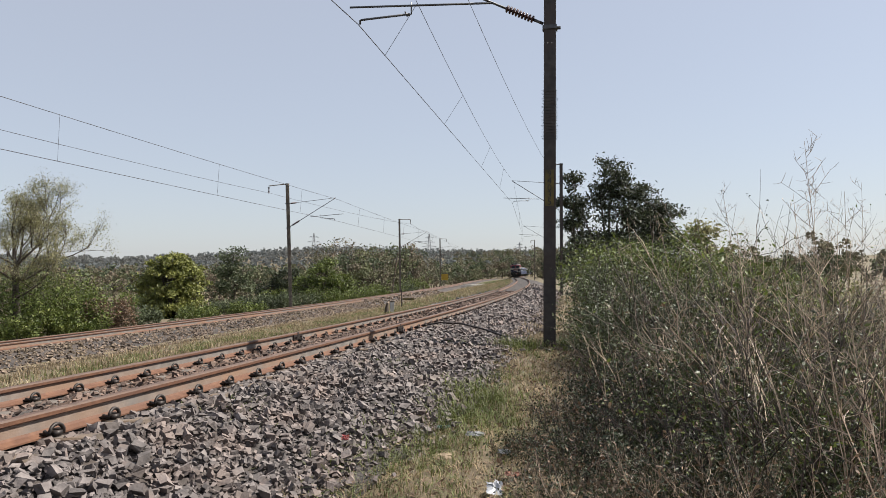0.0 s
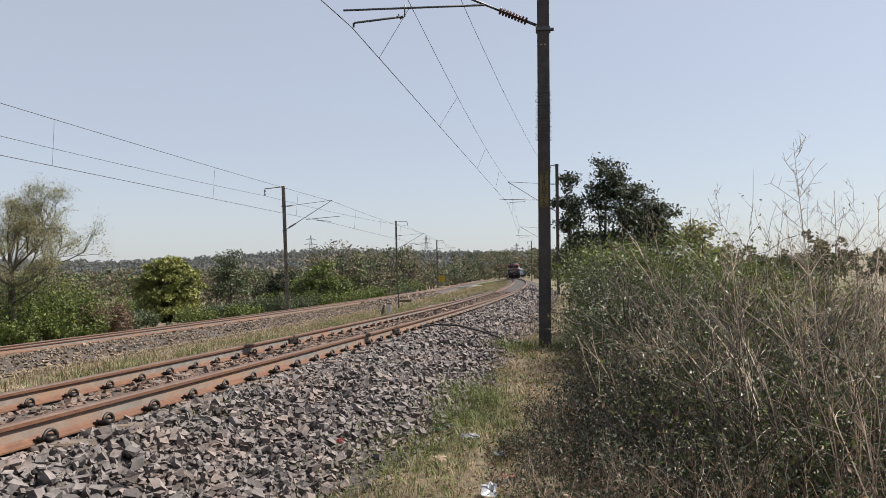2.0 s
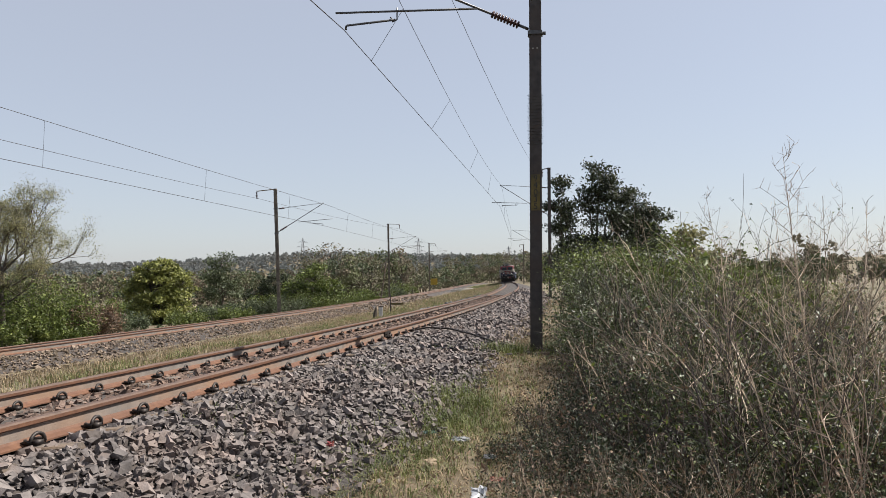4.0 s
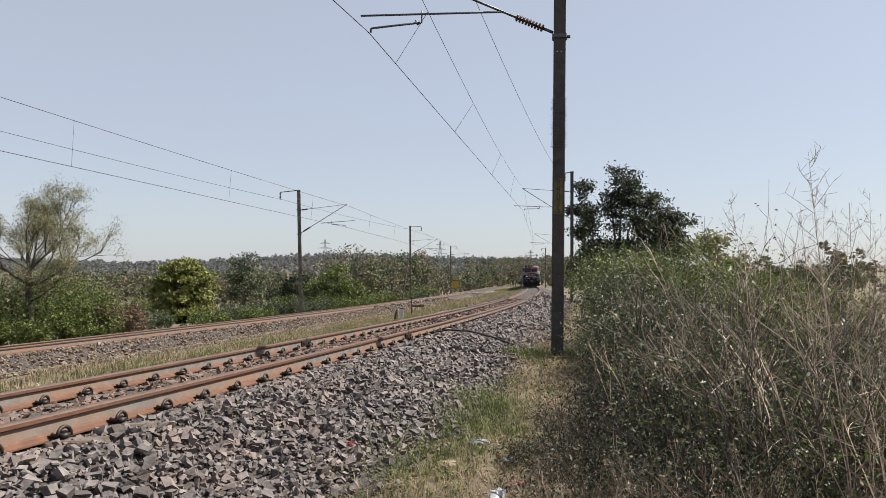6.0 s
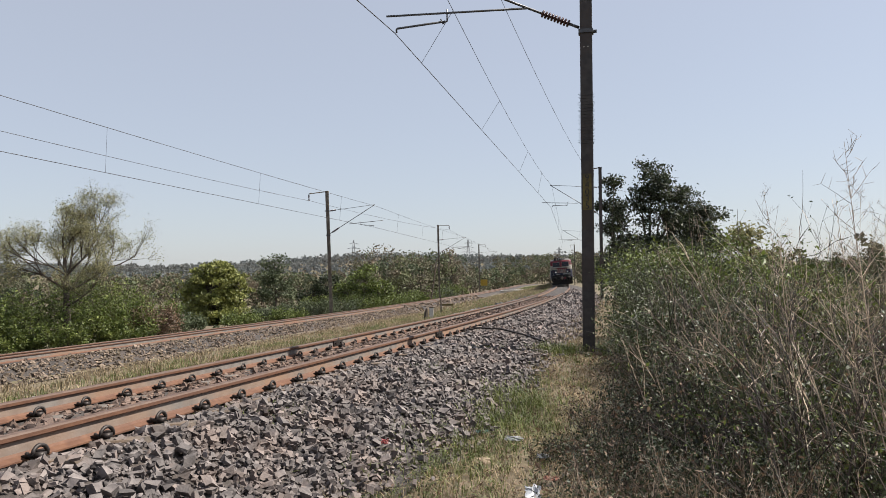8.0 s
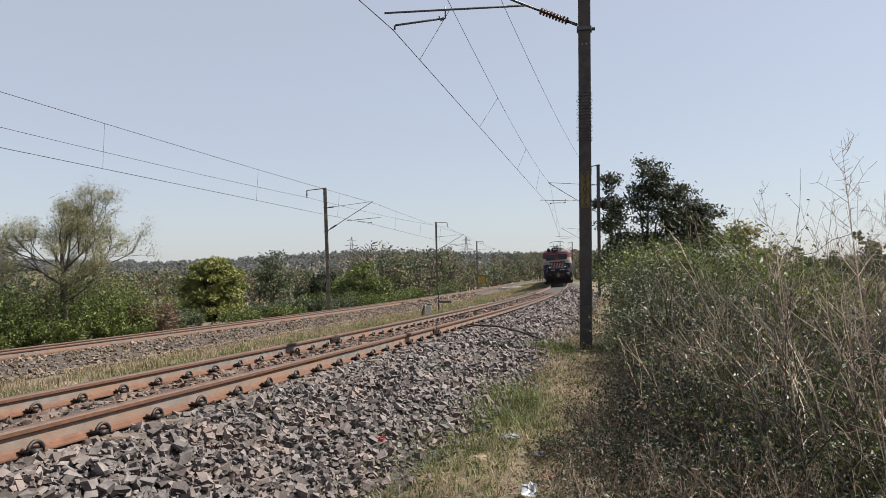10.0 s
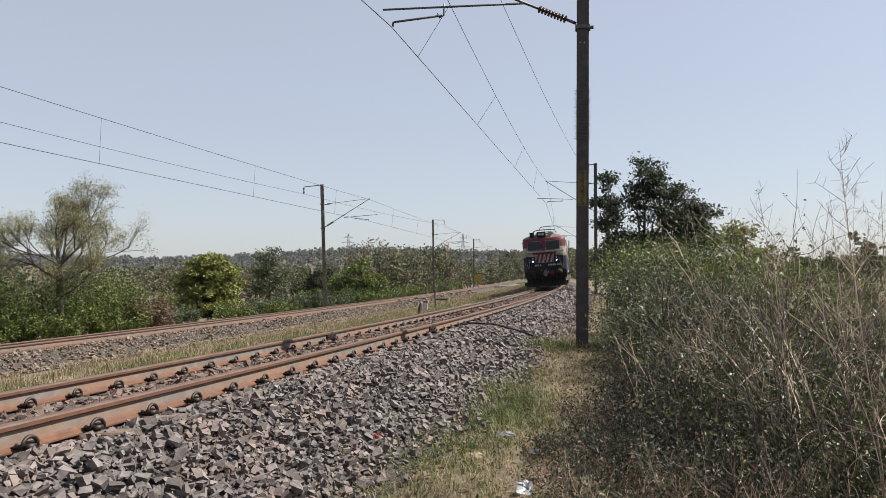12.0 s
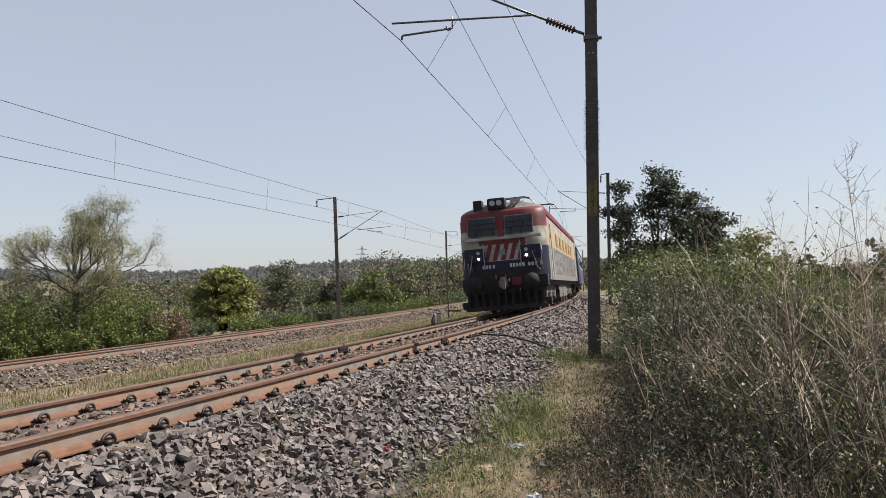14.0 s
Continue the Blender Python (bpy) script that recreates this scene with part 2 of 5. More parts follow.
near_ss = steps((-30, 30, 0.5), (30, 330, 1.5))
rail_near = rail(0, HEAD_Z, near_ss, "rusty steel rail with a grey web, clipped to concrete sleepers")
rail_in = rail(-GAUGE, HEAD_Z - CANT * GAUGE, near_ss, "rusty steel rail with a grey web, clipped to concrete sleepers")
far_ss = steps((-60, 330, 1.5))
rail(FAR_D, FAR_Z, far_ss, "rusty rail of the second track on ballast")
rail(FAR_D - GAUGE, FAR_Z - 0.115, far_ss, "rusty rail of the second track on ballast")

# ---- sleepers and clips ----
CANT_DEG = math.degrees(math.atan(CANT))


def sleeper_mesh():
    bm = bmesh.new()
    prof = [(-1.30, 0.0), (-0.55, 0.0), (-0.40, -0.04), (0.40, -0.04), (0.55, 0.0), (1.30, 0.0)]
    rows = []
    for x, z in prof:
        rows.append([bm.verts.new((x, y, zz)) for y, zz in ((-0.135, z - 0.19), (-0.085, z - 0.012), (-0.07, z), (0.07, z), (0.085, z - 0.012), (0.135, z - 0.19))])
    for a, b in zip(rows, rows[1:]):
        for k in range(5):
            bm.faces.new((a[k], b[k], b[k + 1], a[k + 1]))
    bm.faces.new(rows[0])
    bm.faces.new(rows[-1][::-1])
    return finish("sleeper", bm, M["concrete"])


def clip_mesh():
    """A sprung steel rail clip: a bent bar that arches over the rail's foot."""
    bm = bmesh.new()
    arch = [(0.060, 0.064 * math.cos(math.pi * k / 10), 0.004 + 0.062 * math.sin(math.pi * k / 10)) for k in range(11)]
    tube(bm, [(-0.005, 0.03, 0.02), (0.02, 0.064, 0.02)] + arch + [(0.02, -0.064, 0.02), (-0.008, -0.035, 0.02)], 0.0135, 6)
    box(bm, 0.018, 0.085, -0.03, 0.03, -0.012, 0.02)
    box(bm, -0.03, 0.02, -0.06, 0.06, -0.004, 0.014)
    return finish("clip", bm, M["clip"], True)


SLEEPER, CLIP = sleeper_mesh(), clip_mesh()
rng = np.random.default_rng(11)
for i in range(-5, 76):
    s = i * 0.6
    ob = new("sleeper", SLEEPER)
    zc = HEAD_Z - 0.176 - CANT * 0.875
    ob.matrix_world = on_line(s, -0.875, zc) @ pose(0, 0, 0, 0, -CANT_DEG, 0)
    tagged(ob, "grey concrete sleeper sunk in brown ballast", "sleeper", "sleepers of the near track")
    for x, flip in ((0.875 + 0.07, 0), (0.875 - 0.07, 180), (-0.875 + 0.07, 0), (-0.875 - 0.07, 180)):
        if i > 45 and flip:
            continue
        c = new("clip", CLIP)
        c.parent = ob
        c.matrix_local = pose(x, float(rng.normal(0, 0.006)), 0.02, 0, 0, flip + float(rng.normal(0, 4)))

# fishplates that join the rails
for s, d, owner, z in ((9.72, 0, rail_near, HEAD_Z), (9.0, -GAUGE, rail_in, HEAD_Z - CANT * GAUGE)):
    bm = bmesh.new()
    box(bm, 0.009, 0.035, -0.20, 0.20, -0.145, -0.040, 0.004)
    box(bm, -0.035, -0.009, -0.20, 0.20, -0.145, -0.040, 0.004)
    box(bm, -0.037, 0.0375, -0.03, 0.03, -0.15, 0.0015)
    for y in (-0.15, -0.09, 0.09, 0.15):
        disc(bm, (0.042, y, -0.088), (1, 0, 0), 0.017, 0.02, 6)
    p = part("fishplate", bm, M["clip"], owner, "dark bolted steel fishplate")
    p.matrix_local = on_line(s, d, z)

# ---- ballast stones ----
BOX_V = np.array([(x, y, z) for x in (-1, 1) for y in (-1, 1) for z in (-1, 1)], float)
BOX_F = np.array([(0, 1, 3, 2), (4, 6, 7, 5), (0, 4, 5, 1), (2, 3, 7, 6), (0, 2, 6, 4), (1, 5, 7, 3)])


def stone_shapes(n, rng):
    """Angular crushed stones: blocks with skewed faces and broken corners."""
    out = []
    for _ in range(n):
        v = BOX_V * 0.66 + rng.uniform(-0.21, 0.21, BOX_V.shape)
        for k in rng.choice(8, 4, replace=False):
            v[k] *= rng.uniform(0.62, 0.88)
        v = v @ (np.eye(3) + rng.uniform(-0.30, 0.30, (3, 3)))
        v -= v.mean(0)
        out.append(v * np.array([1.25, 1.0, 0.74]) * rng.uniform(0.8, 1.1))
    return np.array(out)


def fast_mesh(name, verts, faces, material, smooth=False):
    """A mesh from numpy arrays, all faces with the same number of corners."""
    me = bpy.data.meshes.new(name)
    n, k = faces.shape
    me.vertices.add(len(verts))
    me.vertices.foreach_set("co", np.ascontiguousarray(verts, np.float32).ravel())
    me.loops.add(n * k)
    me.loops.foreach_set("vertex_index", np.ascontiguousarray(faces, np.int32).ravel())
    me.polygons.add(n)
    me.polygons.foreach_set("loop_start", np.arange(n, dtype=np.int32) * k)
    me.polygons.foreach_set("use_smooth", np.full(n, smooth, bool))
    me.materials.append(material)
    me.update(calc_edges=True)
    return new(name, me)


def turns(n, rng):
    q = rng.normal(size=(n, 4))
    q /= np.linalg.norm(q, axis=1)[:, None]
    w, x, y, z = q.T
    return np.stack([1 - 2 * (y * y + z * z), 2 * (x * y - z * w), 2 * (x * z + y * w), 2 * (x * y + z * w), 1 - 2 * (x * x + z * z), 2 * (y * z - x * w),
                     2 * (x * z - y * w), 2 * (y * z + x * w), 1 - 2 * (x * x + y * y)], -1).reshape(n, 3, 3)


SHAPES = stone_shapes(40, np.random.default_rng(5))


def scatter_stones(name, spans, material, label, seed, parent):
    """Stones over stretches (s0, s1, d0, d1, per square metre, size, raise)."""
    rng = np.random.default_rng(seed)
    vs, n_all = [], 0
    for s0, s1, d0, d1, dens, size, up in spans:
        n = int((s1 - s0) * (d1 - d0) * dens)
        s, d = rng.uniform(s0, s1, n), rng.uniform(d0, d1, n)
        ok = (np.abs(d) > 0.085) & (np.abs(d + GAUGE) > 0.085)
        toe = 1.6 + 0.6 * smooth(0, 5, s)
        ok &= (d < toe + rng.normal(0.02, 0.14, n))
        s, d = s[ok], d[ok]
        n = len(s)
        r = size * np.clip(rng.lognormal(0, 0.33, n), 0.4, 1.9)
        x, y, _ = line(s, d)
        near_rail = np.minimum(np.abs(d), np.abs(d + GAUGE))
        z = profile(s, d) + rng.uniform(-0.5, 0.95, n) * r * up * np.clip(near_rail / 0.38, 0.3, 1) + 0.012
        v = np.einsum("nij,nkj->nki", turns(n, rng), SHAPES[rng.integers(0, len(SHAPES), n)]) * r[:, None, None]
        v[:, :, 2] *= 0.85
        vs.append(v + np.stack([x, y, z], -1)[:, None, :])
        n_all += n
    verts = np.concatenate(vs).reshape(-1, 3)
    faces = (BOX_F[None] + (np.arange(n_all) * len(BOX_V))[:, None, None]).reshape(-1, 4)
    ob = fast_mesh(name, verts, faces, material)
    tagged(ob, label, "ballast", kind="stuff")
    if parent:
        ob.parent = parent
    return ob


scatter_stones("ballast_stones", [(-1.5, 7, 0.05, 2.5, 860, 0.029, 1.4), (7, 13, 0.05, 2.5, 640, 0.031, 1.3), (13, 30, 0.05, 2.6, 300, 0.042, 1.1), (30, 70, 0.05, 2.5, 75, 0.07, 1.0), (-9, -1.5, -1.7, 1.7, 70, 0.05, 0.8), (-1.5, 30, -2.3, -1.82, 110, 0.045, 0.6)],
               M["stone"], "reddish brown and grey crushed stones of the track ballast", 21, None)
scatter_stones("rusty_stones", [(-1.5, 16, -1.68, -0.06, 190, 0.034, 0.5), (16, 45, -1.68, -0.06, 70, 0.05, 0.5)],
               M["stone_rusty"], "rust-stained crushed stones between the rails", 24, None)
scatter_stones("grey_stones", [(-1.5, 22, -4.4, -2.2, 90, 0.05, 0.9), (22, 50, -4.0, -2.2, 35, 0.07, 0.8)],
               M["stone_grey"], "fresh grey crushed stones along the track's inner shoulder", 22, None)
scatter_stones("far_stones", [(2, 50, -12.3, -10.4, 130, 0.042, 0.8), (50, 90, -12.3, -10.6, 14, 0.09, 0.8)],
               M["stone_brown"], "brown crushed stones of the second track's ballast", 23, None)

# single stones on the shoulder beside the camera
STONES = []
for k in range(10):
    me = bpy.data.meshes.new("stone")
    me.from_pydata(SHAPES[k].tolist(), [], BOX_F.tolist())
    me.materials.append(M["stone_piece"])
    STONES.append(me)
rng = np.random.default_rng(31)
for k in range(300):
    s, d = rng.uniform(0.2, 4.6), rng.uniform(0.35, 1.95)
    x, y, _ = line(s, d)
    r = 0.034 * float(np.clip(rng.lognormal(0, 0.3), 0.5, 1.6))
    ob = new("stone", STONES[k % 10])
    ob.parent = bed
    ob.matrix_local = Matrix.Translation((float(x), float(y), float(profile(s, d)) + 0.02 + r * 0.35)) @ Euler(rng.uniform(0, 6.28, 3)).to_matrix().to_4x4() @ Matrix.Diagonal((r, r, r * 0.9, 1))


# ---- overhead line: masts, arms, wires ----
def h_beam(bm, h, w=0.203, dpt=0.152, web=0.010, fl=0.012):
    """An upright H section, flanges facing along the track."""
    a, b, c, e = w / 2, web / 2, dpt / 2, dpt / 2 - fl
    sec = [(-a, -c), (a, -c), (a, -e), (b, -e), (b, e), (a, e), (a, c), (-a, c), (-a, e), (-b, e), (-b, -e), (-a, -e)]
    lo, hi = [bm.verts.new((x, y, 0)) for x, y in sec], [bm.verts.new((x, y, h)) for x, y in sec]
    for k in range(12):
        bm.faces.new((lo[k], lo[(k + 1) % 12], hi[(k + 1) % 12], hi[k]))
    bm.faces.new(hi)
    bm.faces.new(lo[::-1])
    return bm


def insulator_string(bm, a, b, sheds, r):
    a, b = Vector(a), Vector(b)
    pts, radii = [a], [r * 0.35]
    for k in range(sheds):
        for f, q in ((0.24, 0.36), (0.30, 0.92), (0.50, 1.0), (0.70, 0.92), (0.76, 0.36)):
            pts.append(a.lerp(b, (k + f) / sheds))
            radii.append(r * q)
    tube(bm, pts + [b], radii + [r * 0.35], 14)
    return bm


def mast(s, d, z, h, lean, toward, material, label, reach, levels, bracket, big=False, tube_end=None):
    """A mast with its cantilever. toward: +1 the arm reaches to +x of the line's frame, -1 to -x.
    levels: heights over the base of clamp, tube, contact, catenary. bracket: reach of the top bracket."""
    root = new("overhead_line_mast")
    root.matrix_world = on_line(s, d, z) @ pose(0, 0, 0, 0, lean, 0)
    tagged(root, label, "mast", "masts of the overhead line")
    part("post", h_beam(bmesh.new(), h), material, root)
    clamp, reg, contact, cat = levels
    q = toward
    for zz in (clamp, cat - 0.15):
        bm = bmesh.new()
        box(bm, -0.125, 0.125, -0.10, 0.10, zz - 0.035, zz + 0.035, 0.006)
        box(bm, q * 0.10 - 0.03, q * 0.10 + 0.03, -0.03, 0.03, zz - 0.05, zz + 0.06)
        disc(bm, (-q * 0.14, 0, zz), (1, 0, 0), 0.03, 0.09, 8)
        part("clamp", bm, M["steel"], root)
    slope = (cat - clamp) / (reach - 0.1)
    strut = lambda u: (q * u, 0, clamp + 0.08 + slope * (u - 0.1))
    bm = insulator_string(bmesh.new(), strut(0.28), strut(0.78), 9, 0.068)
    part("insulator", bm, M["insulator"], root, "dark red-brown ribbed insulator", True)
    bm = bmesh.new()
    tube(bm, [strut(0.12), strut(0.3)], 0.026, 8)
    tube(bm, [strut(0.74), strut(reach)], 0.022, 8)
    part("strut", bm, M["steel"], root, "", True)
    bm = insulator_string(bmesh.new(), (q * 0.2, 0, cat - 0.15), (q * 0.62, 0, cat - 0.12), 8, 0.06)
    part("insulator", bm, M["insulator"], root, "", True)
    tie = tube(bmesh.new(), [(q * 0.1, 0, cat - 0.155), (q * 0.2, 0, cat - 0.15)], 0.014, 6)
    tube(tie, [(q * 0.6, 0, cat - 0.12), (q * reach, 0, cat + 0.08)], 0.014, 6)
    part("tie_rod", tie, M["steel"], root, "", True)
    u0 = 1.02 if big else 0.45 * reach
    end = tube_end or reach + 0.55
    bm = tube(bmesh.new(), [(q * u0, 0, reg), (q * end, 0, reg + 0.10)], 0.019, 8)
    part("register_tube", bm, M["steel"], root, "", True)
    uc = end - 0.68 if not big else end - 0.20
    bm = bmesh.new()
    ub = uc - 0.95
    tube(bm, [(q * (ub - 0.03), 0, reg + 0.12), (q * (ub - 0.03), 0, reg - 0.10), (q * (ub + 0.05), 0, reg - 0.14), (q * (ub + 0.09), 0, reg - 0.05)], 0.014, 6)
    tube(bm, [(q * ub, 0, reg - 0.10), (q * (uc - 0.02), 0, contact + 0.08), (q * uc, 0, contact + 0.07), (q * uc, 0, contact + 0.0)], 0.020, 8)
    part("steady_arm", bm, M["steel"], root, "", True)
    if bracket:
        bm = tube(bmesh.new(), [(0, 0, h - 0.03), (bracket, 0, h - 0.10)], 0.032, 6)
        box(bm, -0.11, 0.11, -0.085, 0.085, h - 0.10, h)
        part("bracket", bm, material, root)
        bm = insulator_string(bmesh.new(), (bracket, 0, h - 0.15), (bracket, 0, h - 0.62), 5, 0.07)
        part("insulator", bm, M["insulator"], root, "", True)
    return root, clamp


mast_near, _ = mast(9.22, 2.84, 0.18, 8.4, 0.85, -1, M["mast"], "dark painted steel mast with yellow number plate beside the path",
                    2.62, (5.64, 6.16, 5.93, 6.85), -2.0, True, 3.70)
# anti-climbing wire on the near mast
bm = bmesh.new()
for k in range(16):
    z = 3.66 + k * 0.056
    tube(bm, [(-0.112, -0.085, z), (0.112, -0.085, z + 0.012), (0.112, 0.085, z + 0.02), (-0.112, 0.085, z + 0.03), (-0.112, -0.085, z + 0.05)], 0.003, 3, False)
    for sx in (-1, 1):
        tube(bm, [(sx * 0.110, -0.088, z), (sx * (0.135 + 0.012 * math.sin(k * 2.1)), -0.092, z + 0.022 * math.cos(k * 1.7))], 0.0035, 3, False)
        tube(bm, [(sx * 0.110, -0.088, z + 0.02), (sx * (0.128 + 0.014 * math.cos(k * 3.1)), -0.09, z + 0.02)], 0.003, 3, False)
part("barbed_wire", bm, M["steel"], mast_near, "rusty barbed wire wound round the post")
bm = box(bmesh.new(), -0.075, 0.075, -0.0815, -0.0775, 2.50, 3.13)
plate = part("number_plate", bm, M["yellow"], mast_near, "worn yellow painted plate with black digits")
for k, ch in enumerate("94035"):
    cu = bpy.data.curves.new("digit", "FONT")
    cu.body, cu.size, cu.extrude, cu.align_x = ch, 0.155, 0.001, "CENTER"
    cu.materials.append(M["black"])
    dg = new("digit", cu)
    dg.parent = plate
    dg.matrix_local = pose(0, -0.0835, 3.01 - k * 0.122, 90)
bm = box(bmesh.new(), -0.05, 0.05, -0.0835, -0.0820, 2.752, 2.760)
part("bar", bm, M["black"], plate)
# flat discs stand in for bolt holes, their light and dark painted on
for x in (-0.035, 0.035):
    for z in (3.19, 5.36):
        bm = disc(bmesh.new(), (x, -0.077, z), (0, 1, 0), 0.011, 0.004, 10)
        part("hole_disc", bm, M["white"] if z > 5 else M["black"], mast_near)
# concrete foot of the near mast
bm = box(bmesh.new(), -0.24, 0.24, -0.24, 0.24, -0.3, 0.05, 0.02)
part("foundation", bm, M["concrete"], mast_near, "weathered concrete block")

LV = (5.35, 6.0, 5.83, 7.2)
mast(44.9, 2.52, 0.12, 8.55, 0.5, -1, M["mast"], "dark steel mast of the overhead line among trees", 3.2, (5.4, 6.25, 6.05, 7.4), -0.45)
mast(89.5, 2.6, 0.1, 8.6, 0.5, -1, M["mast"], "dark steel mast of the overhead line beside the track", 3.3, (5.4, 6.2, 6.0, 7.3), -0.6)
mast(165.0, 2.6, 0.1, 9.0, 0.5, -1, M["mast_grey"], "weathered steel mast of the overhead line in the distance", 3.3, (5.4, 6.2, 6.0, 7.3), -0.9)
mast(-30.0, 2.8, 0.1, 8.4, 0.8, -1, M["mast"], "dark steel mast of the overhead line beside the track", 3.5, (5.6, 6.2, 6.05, 7.0), -1.2)


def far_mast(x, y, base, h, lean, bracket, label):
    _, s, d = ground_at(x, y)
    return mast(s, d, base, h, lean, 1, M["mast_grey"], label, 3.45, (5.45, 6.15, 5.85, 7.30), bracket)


far_mast(-8.3, 52.0, -0.62, 8.55, -1.6, -1.35, "tan and dark weathered steel mast with a cantilever arm")
leaning, _ = far_mast(-1.26, 92.0, -0.6, 9.0, -0.4, 1.4, "weathered steel mast with a cantilever arm and a leaning stay")
bm = tube(bmesh.new(), [(-0.15, -0.4, 4.9), (-0.95, -0.6, -0.2)], 0.07, 6)
part("stay", bm, M["concrete"], leaning, "pale leaning stay pole")
far_mast(5.6, 140.0, -0.5, 8.8, 0, 1.2, "weathered steel mast with a cantilever arm")
far_mast(-18.4, 9.0, -0.62, 8.55, -1.5, -1.35, "weathered steel mast with a cantilever arm")


def wire(name, pts, sag, r, label, per=24):
    """A wire hung from support to support."""
    out = []
    for a, b in zip(pts, pts[1:]):
        a, b = Vector(a), Vector(b)
        for k in range(per):
            f = k / per
            out.append(a.lerp(b, f) - Vector((0, 0, 4 * sag * f * (1 - f))))
    out.append(Vector(pts[-1]))
    ob = new(name, finish(name, tube(bmesh.new(), out, r, 5), M["wire"], True))
    return tagged(ob, label, "wire", "wires of the overhead line"), out


def at(s, d, z):
    x, y, _ = line(s, d)
    return (float(x), float(y), z)


contact_pts = [at(-30, -0.6, 6.15), (-0.955, 13.80, 6.15), (6.68, 48.5, 6.15), at(89.5, -0.7, 6.15), at(165, -0.7, 6.15), at(240, -0.7, 6.15)]
cat_pts = [at(-30, -0.6, 7.2), (-0.10, 13.60, 7.0), (6.78, 48.6, 7.58), at(89.5, -0.7, 7.45), at(165, -0.7, 7.45), at(240, -0.7, 7.4)]
wire("contact_wire", contact_pts, 0.0, 0.0085, "taut grooved copper contact wire over the track")
wire("catenary_wire", cat_pts, 0.38, 0.0062, "stranded catenary wire above the contact wire")
wire("return_wire", [at(-30, 1.6, 8.2), (0.45, 13.4, 7.95), (9.2, 48.2, 8.35), at(89.5, 2.0, 8.2), at(165, 1.7, 8.4)], 0.45, 0.0065, "bare return wire hung from mast to mast")
for a, b, c, e, fs in ((contact_pts[1], contact_pts[2], cat_pts[1], cat_pts[2], (0.056, 0.264, 0.53, 0.76)), (contact_pts[2], contact_pts[3], cat_pts[2], cat_pts[3], (0.2, 0.5, 0.8)),
                       (contact_pts[0], contact_pts[1], cat_pts[0], cat_pts[1], (0.3, 0.6, 0.85))):
    for f in fs:
        p, q = Vector(a).lerp(Vector(b), f), Vector(c).lerp(Vector(e), f - 0.02) - Vector((0, 0, 1.5 * f * (1 - f)))
        ob = new("dropper", finish("dropper", tube(bmesh.new(), [p, q], 0.005, 4), M["wire"]))
        tagged(ob, "thin dropper wire between catenary and contact wire", "wire", "droppers")
fc = [(-26.6, -40, 5.3), (-15.3, 8.2, 5.3), (-5.05, 51.4, 5.25), (1.9, 91.3, 5.3), (8.6, 139.5, 5.35), (18, 250, 5.4)]
ft = [(-26.6, -40, 6.75), (-15.3, 8.2, 7.0), (-4.9, 51.4, 6.70), (2.0, 91.3, 6.8), (8.8, 139.5, 6.8), (18, 250, 6.8)]
fr = [(-31, -40, 7.2), (-19.8, 9.3, 7.25), (-9.65, 52.2, 7.25), (0.1, 91.8, 7.75), (7.0, 139.8, 7.6), (17, 250, 7.5)]
wire("contact_wire", fc, 0.0, 0.010, "contact wire over the second track")
wire("catenary_wire", ft, 0.10, 0.010, "catenary wire over the second track")
wire("return_wire", fr, 0.2, 0.010, "bare return wire of the second track")
for k in range(1, 4):
    for f in (0.15, 0.38, 0.62, 0.85):
        p, q = Vector(fc[k]).lerp(Vector(fc[k + 1]), f), Vector(ft[k]).lerp(Vector(ft[k + 1]), f) - Vector((0, 0, 0.4 * f * (1 - f)))
        ob = new("dropper", finish("dropper", tube(bmesh.new(), [p, q], 0.006, 4), M["wire"]))
        tagged(ob, "thin dropper wire between catenary and contact wire", "wire", "droppers")

# steel bond bar from the near mast to the rail
pts = [at(9.3, 2.6, 0.26), at(9.9, 2.1, 0.31), at(10.8, 1.5, 0.40), at(11.5, 0.9, 0.47), at(11.6, 0.4, 0.49), at(11.5, 0.1, 0.44)]
ob = new("earthing_bar", finish("earthing_bar", tube(bmesh.new(), pts, 0.019, 6), M["clip"]))
tagged(ob, "dark steel earthing bar lying across the ballast", "bar")

